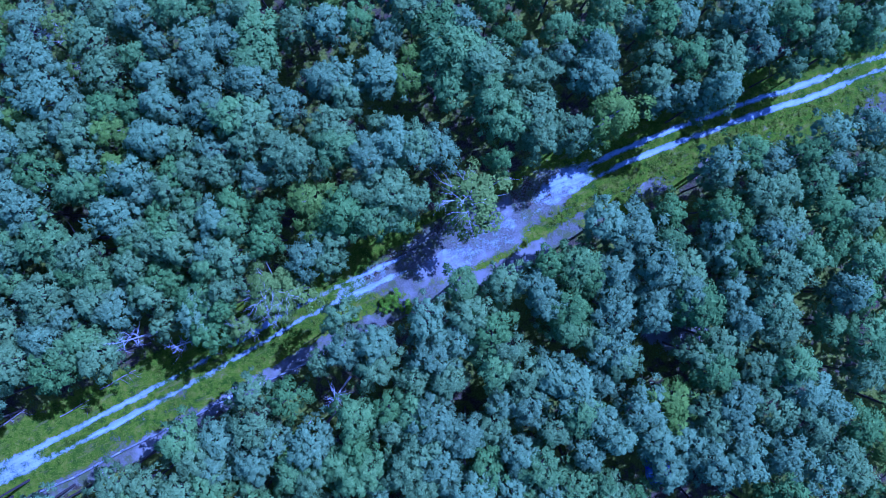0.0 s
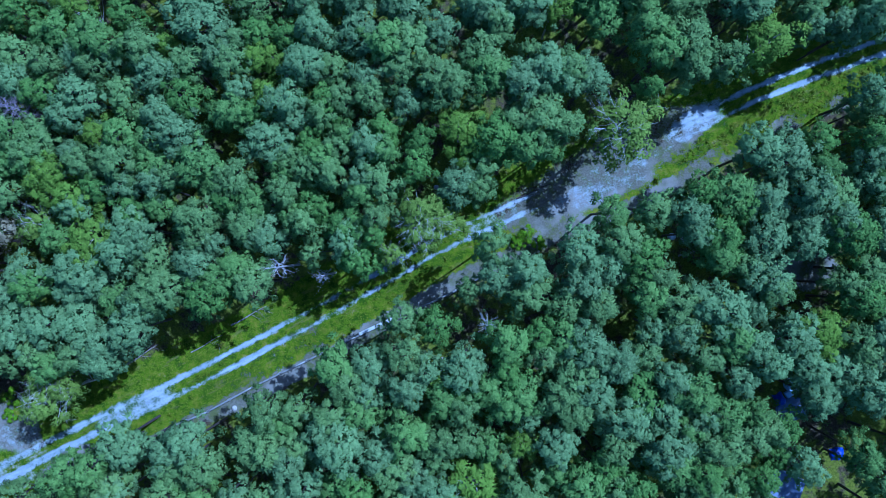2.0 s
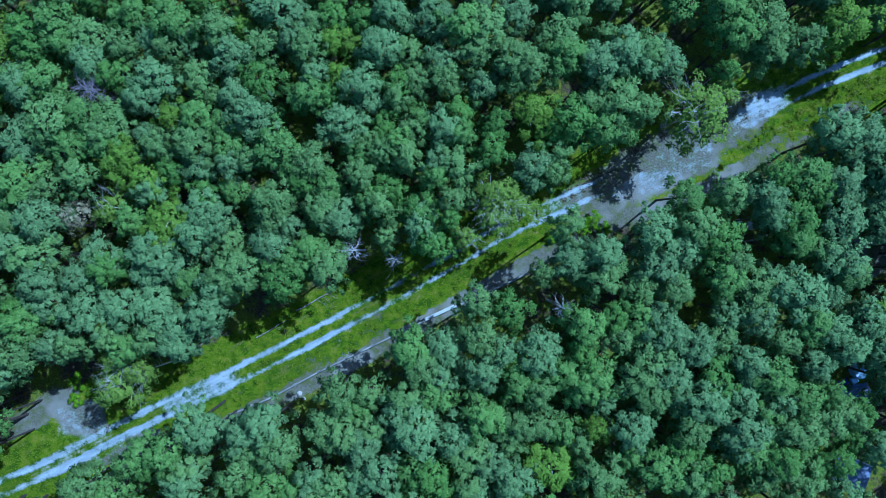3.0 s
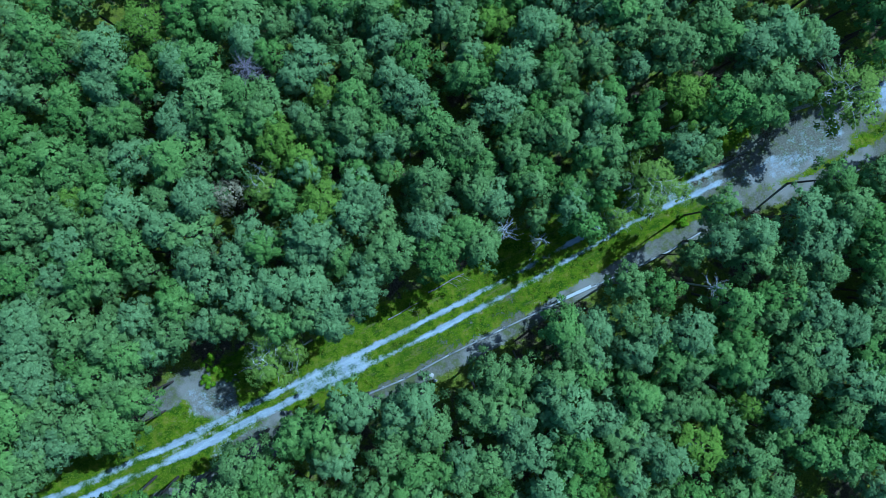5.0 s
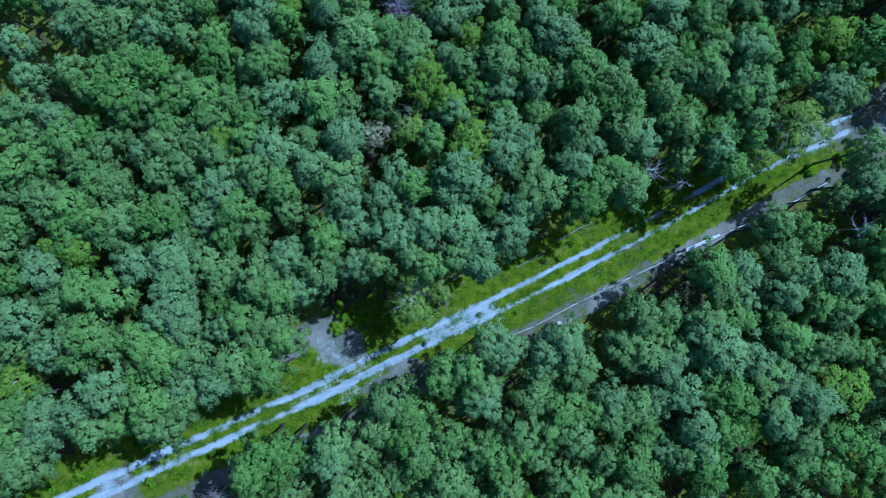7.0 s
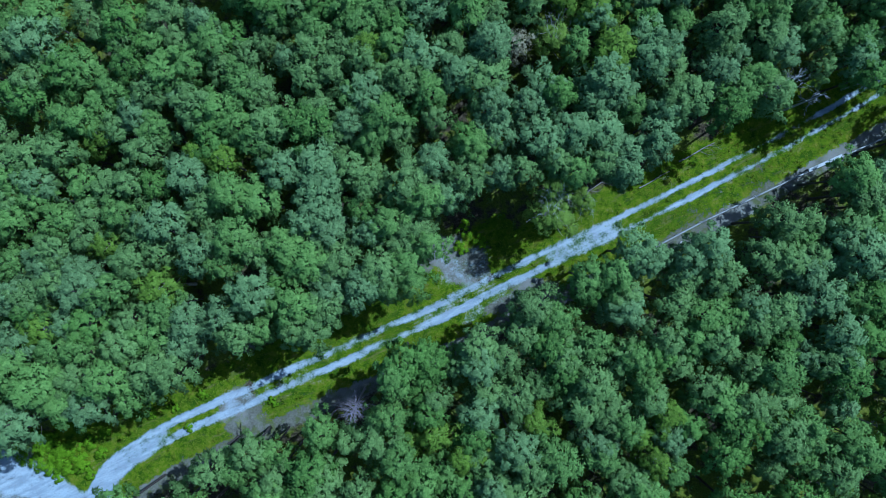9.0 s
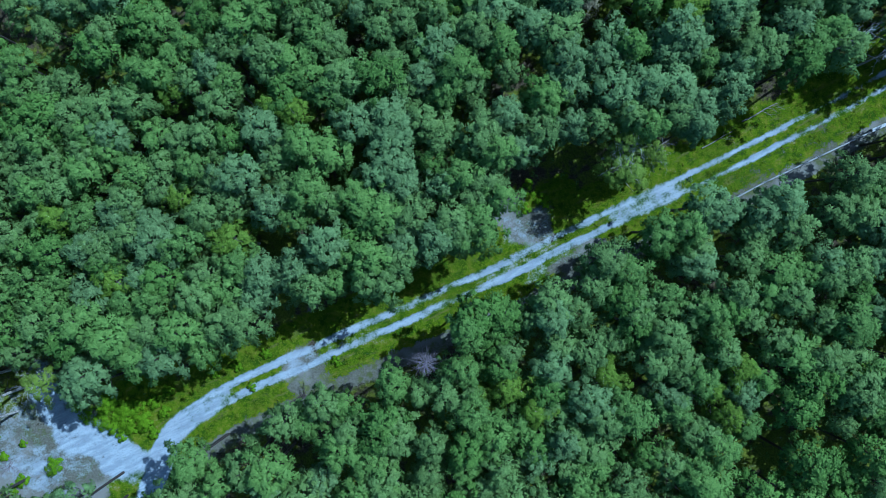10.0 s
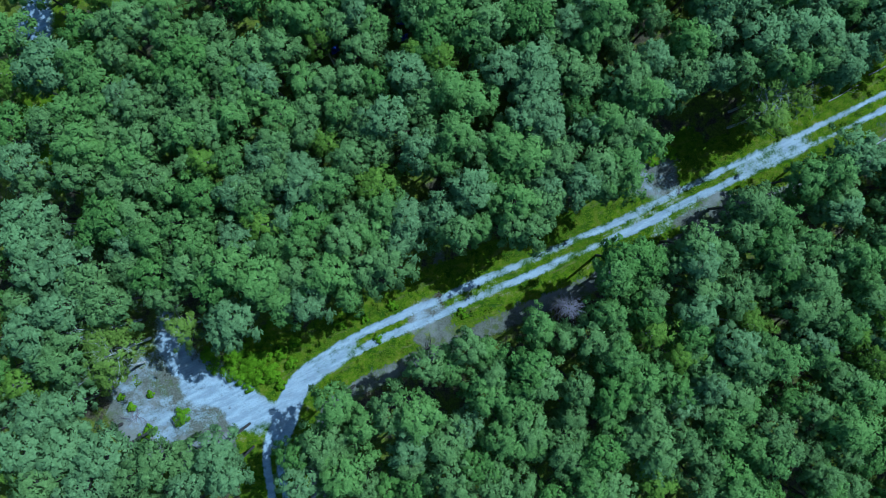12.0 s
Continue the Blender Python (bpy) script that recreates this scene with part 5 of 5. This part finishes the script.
def log(x, y, length, r, turn, seed, label, mat=LOG_WOOD, stubs=4):
    rng = np.random.default_rng(seed)
    ob = new("fallen_log")
    c, s = math.cos(radians(turn)), math.sin(radians(turn))
    v, f = [], []
    tube(v, f, [(x + c * u * length, y + s * u * length + 0.05 * math.sin(u * 7), r * 0.8) for u in np.linspace(-0.5, 0.5, 7)], [r * (1.1 - 0.55 * u) for u in np.linspace(0, 1, 7)], 8)
    part("stem", mesh_of("stem", v, f), mat, ob)
    for k in range(stubs):
        u = rng.uniform(-0.1, 0.48)
        root = np.array([x + c * u * length, y + s * u * length, r])
        w = radians(turn) + rng.choice([-1, 1]) * rng.uniform(0.5, 1.0)
        tip = root + np.array([math.cos(w), math.sin(w), rng.uniform(0.1, 0.5)]) * rng.uniform(0.5, 1.3)
        branch(rng, root, tip, r * 0.35, 1, mat, ob)
    return tagged(ob, label, "log", "fallen logs")


log(-122.8, -48.2, 4.6, 0.12, 28, 1, "grey barkless fallen log with twigs at the clearing", LOG_WOOD)
log(-36.8, -14.8, 4.6, 0.09, 29, 2, "thin fallen trunk lying on the verge", LOG_WOOD, 3)
log(-48.8, -19.2, 4.2, 0.11, 33, 3, "fallen trunk lying under the edge of the wood", LOG_WOOD, 3)
log(-88.9, -48.1, 1.9, 0.14, 36, 4, "dark broken stump and branch on the verge", BARK, 3)
log(6.5, -2.9, 4.4, 0.09, 30, 5, "thin dark fallen trunk on the sandy verge", BARK, 2)
log(-4.6, -0.6, 4.2, 0.09, 24, 6, "thin dark fallen trunk on the litter", BARK, 3)
log(13.5, -7.4, 3.6, 0.1, 15, 7, "grey fallen trunk on the forest floor", LOG_WOOD, 3)
log(-41.6, -18.0, 4.0, 0.07, 30, 8, "thin fallen trunk lying on the verge", LOG_WOOD, 2)
twigs = tagged(new("brush_pile"), "heap of grey dry twigs on the clearing", "brushwood")
trng = np.random.default_rng(31)
for k in range(9):
    w = trng.uniform(0, 6.28)
    root = np.array([-121.6 + trng.normal(scale=0.4), -56.3 + trng.normal(scale=0.4), 0.06])
    branch(trng, root, root + np.array([math.cos(w), math.sin(w), 0.3]) * trng.uniform(0.8, 1.5), 0.035, 1, TWIG_GREY, twigs)

# the sheets, tank and shed in the gaps of the wood
BLUE_SHEET = plain_material("blue_sheet", (0.02, 0.04, 0.36), 0.5, 0.0, (0.03, 0.03, 0.15), 0.4, 2.0)
BLUE_PALE = plain_material("pale_blue_paint", (0.40, 0.56, 0.80), 0.45, 0.0, (0.3, 0.32, 0.36), 0.3, 2.0)
ROOF_BLUE = plain_material("blue_grey_roofing", (0.13, 0.17, 0.30), 0.55, 0.0, (0.10, 0.10, 0.13), 0.5, 1.5)
DARK_WALL = plain_material("dark_boarding", (0.10, 0.09, 0.085), 0.85, 0.0, (0.18, 0.16, 0.13), 0.5, 2.0)
WHITE_PLASTIC = plain_material("white_plastic", (0.75, 0.77, 0.80), 0.5, 0.0, (0.5, 0.48, 0.44), 0.2, 3.0)


def draped(x, y, wide, deep, lift, turn, seed, mat, name, label):
    """A crumpled sheet with thickness, draped over a low heap."""
    rng = np.random.default_rng(seed)
    n, m = 13, 11
    a, b = rng.uniform(0, 6, 2)
    top = []
    for i in range(n):
        for j in range(m):
            u, w = i / (n - 1) * 2 - 1, j / (m - 1) * 2 - 1
            rise = lift * max(0.0, 1 - (abs(u) ** 2.4 + abs(w) ** 2.4)) ** 0.6
            z = 0.03 + rise + 0.05 * math.sin(5 * u + a + 2 * w) * (0.4 + rise) + 0.04 * math.sin(7 * w + b - 3 * u) * (0.4 + rise)
            p = Matrix.Rotation(radians(turn), 2) @ Vector((u * wide * (0.5 + 0.04 * math.sin(3 * w + a)), w * deep * (0.5 + 0.05 * math.sin(4 * u + b))))
            top.append((x + p.x, y + p.y, z + 0.06))
    k = len(top)
    v = top + [(p[0], p[1], p[2] - 0.03) for p in top]
    f = net(n, m) + [tuple(q + k for q in reversed(c)) for c in net(n, m)]
    rim = [i * m for i in range(n)] + [(n - 1) * m + j for j in range(1, m)] + [i * m + m - 1 for i in range(n - 2, -1, -1)] + [j for j in range(m - 2, 0, -1)]
    f += [(rim[i], rim[i - 1], rim[i - 1] + k, rim[i] + k) for i in range(len(rim))]
    me = mesh_of(name, v, f)
    me.shade_smooth()
    me.materials.append(mat)
    return tagged(new(name, me), label, "tarpaulin", "sheets in the wood")


def tank(x, y, r, tall, mat, name, label, category="barrel"):
    ob = new(name)
    v, f = [], []
    tube(v, f, [(x, y, h) for h in (0.0, 0.03, tall * 0.33, tall * 0.35, tall * 0.66, tall * 0.68, tall - 0.03, tall)], [r * 0.96, r, r, r * 1.04, r, r * 1.04, r, r * 0.96], 18)
    part("body", mesh_of("body", v, f), mat, ob)
    v, f = [], []
    tube(v, f, [(x, y, tall - 0.01), (x, y, tall + 0.03), (x, y, tall + 0.05)], [r * 1.03, r * 1.03, r * 0.9], 18)
    lid = part("lid", mesh_of("lid", v, f), mat, ob)
    v, f = [], []
    tube(v, f, [(x, y, tall + 0.04), (x, y, tall + 0.09), (x, y, tall + 0.1)], [r * 0.2, r * 0.2, r * 0.14], 12)
    part("cap", mesh_of("cap", v, f), mat, lid)
    return tagged(ob, label, category)


draped(23.3, -24.1, 1.2, 1.5, 0.7, 25, 1, BLUE_SHEET, "tarpaulin", "deep blue sheet draped over a low heap")
draped(24.6, -25.2, 3.2, 2.6, 0.25, 15, 2, ROOF_BLUE, "tarpaulin", "dull blue-grey sheet spread on the ground")
tank(24.5, -22.3, 0.78, 1.3, BLUE_PALE, "water_tank", "round pale blue water tank with a lid", "tank")
boxed_box = tagged(new("crate"), "pale blue plastic crate beside the tank", "crate")
boxed("body", (0.7, 0.6, 0.5), (24.2, -23.4, 0.25), 30, BLUE_PALE, boxed_box)
boxed("rim", (0.76, 0.66, 0.07), (24.2, -23.4, 0.53), 30, BLUE_PALE, boxed_box)
draped(29.8, -30.2, 1.6, 1.4, 0.5, 10, 3, BLUE_SHEET, "tarpaulin", "dark blue sheet draped over a heap")
draped(-99.7, -14.1, 1.0, 0.8, 0.5, 30, 4, BLUE_SHEET, "tarpaulin", "deep blue sheet draped over a low heap")
draped(-91.9, -12.6, 1.1, 0.8, 0.5, 10, 5, BLUE_SHEET, "tarpaulin", "deep blue sheet draped over a low heap")
draped(-92.0, -10.6, 1.5, 1.0, 0.5, 0, 6, BLUE_SHEET, "tarpaulin", "dark blue sheet draped over a heap")
tank(10.9, -5.7, 0.36, 0.9, WHITE_PLASTIC, "barrel", "white plastic barrel on the forest floor")
stone = None
for k, (x, y, r) in enumerate([(12.5, -6.0, 0.5), (-38.4, -25.3, 0.3), (-38.8, -46.8, 0.5), (-74.1, -18.8, 0.45), (-37.9, -25.9, 0.2), (-15.6, -0.2, 0.3)]):
    bm = bmesh.new()
    bmesh.ops.create_icosphere(bm, subdivisions=2, radius=r)
    for vert in bm.verts:
        vert.co *= 1 + 0.35 * noise.noise(vert.co * 2.2 / r + Vector((k * 3.1, 0, 0)))
        vert.co.z *= 0.6
    me = bpy.data.meshes.new("boulder")
    bm.to_mesh(me)
    bm.free()
    me.materials.append(WHITE_PLASTIC if k == 2 else CONCRETE)
    ob = new("boulder", me)
    ob.location = (x, y, r * 0.25)
    tagged(ob, "pale weathered stone lying on the ground", "stone", "pale stones")

shed = tagged(new("shed"), "small boarded shed with a blue-grey sheet roof", "shed")
SX, SY, ST = 22.9, -33.2, -24
m = pose(SX, SY, 0, rz=ST)
for dx, dy, w, d in ((0, 1.25, 3.4, 0.1), (0, -1.25, 3.4, 0.1), (1.65, 0, 0.1, 2.4), (-1.65, 0, 0.1, 2.4)):
    p = m @ Vector((dx, dy, 1.1))
    boxed("wall", (w, d, 2.3), p, ST, DARK_WALL, shed)
for k in range(6):
    p = m @ Vector((-1.65 + 0.66 * k, 0, 2.42 + 0.012 * (k % 2)))
    boxed("roof_panel", (0.67, 3.0, 0.04), p, ST, ROOF_BLUE, shed, edge=0.008, tilt=-7)
p = m @ Vector((0, 1.52, 2.62))
boxed("ridge", (4.0, 0.14, 0.06), p, ST, PALE_BOARD, shed, "pale edging board")
p = m @ Vector((0.6, -1.32, 0.98))
shed_door = boxed("door", (0.8, 0.05, 1.9), p, ST, LOG_WOOD, shed)
boxed("handle", (0.04, 0.06, 0.14), m @ Vector((0.9, -1.38, 1.0)), ST, PIPE_GREY, shed_door, edge=0.006)
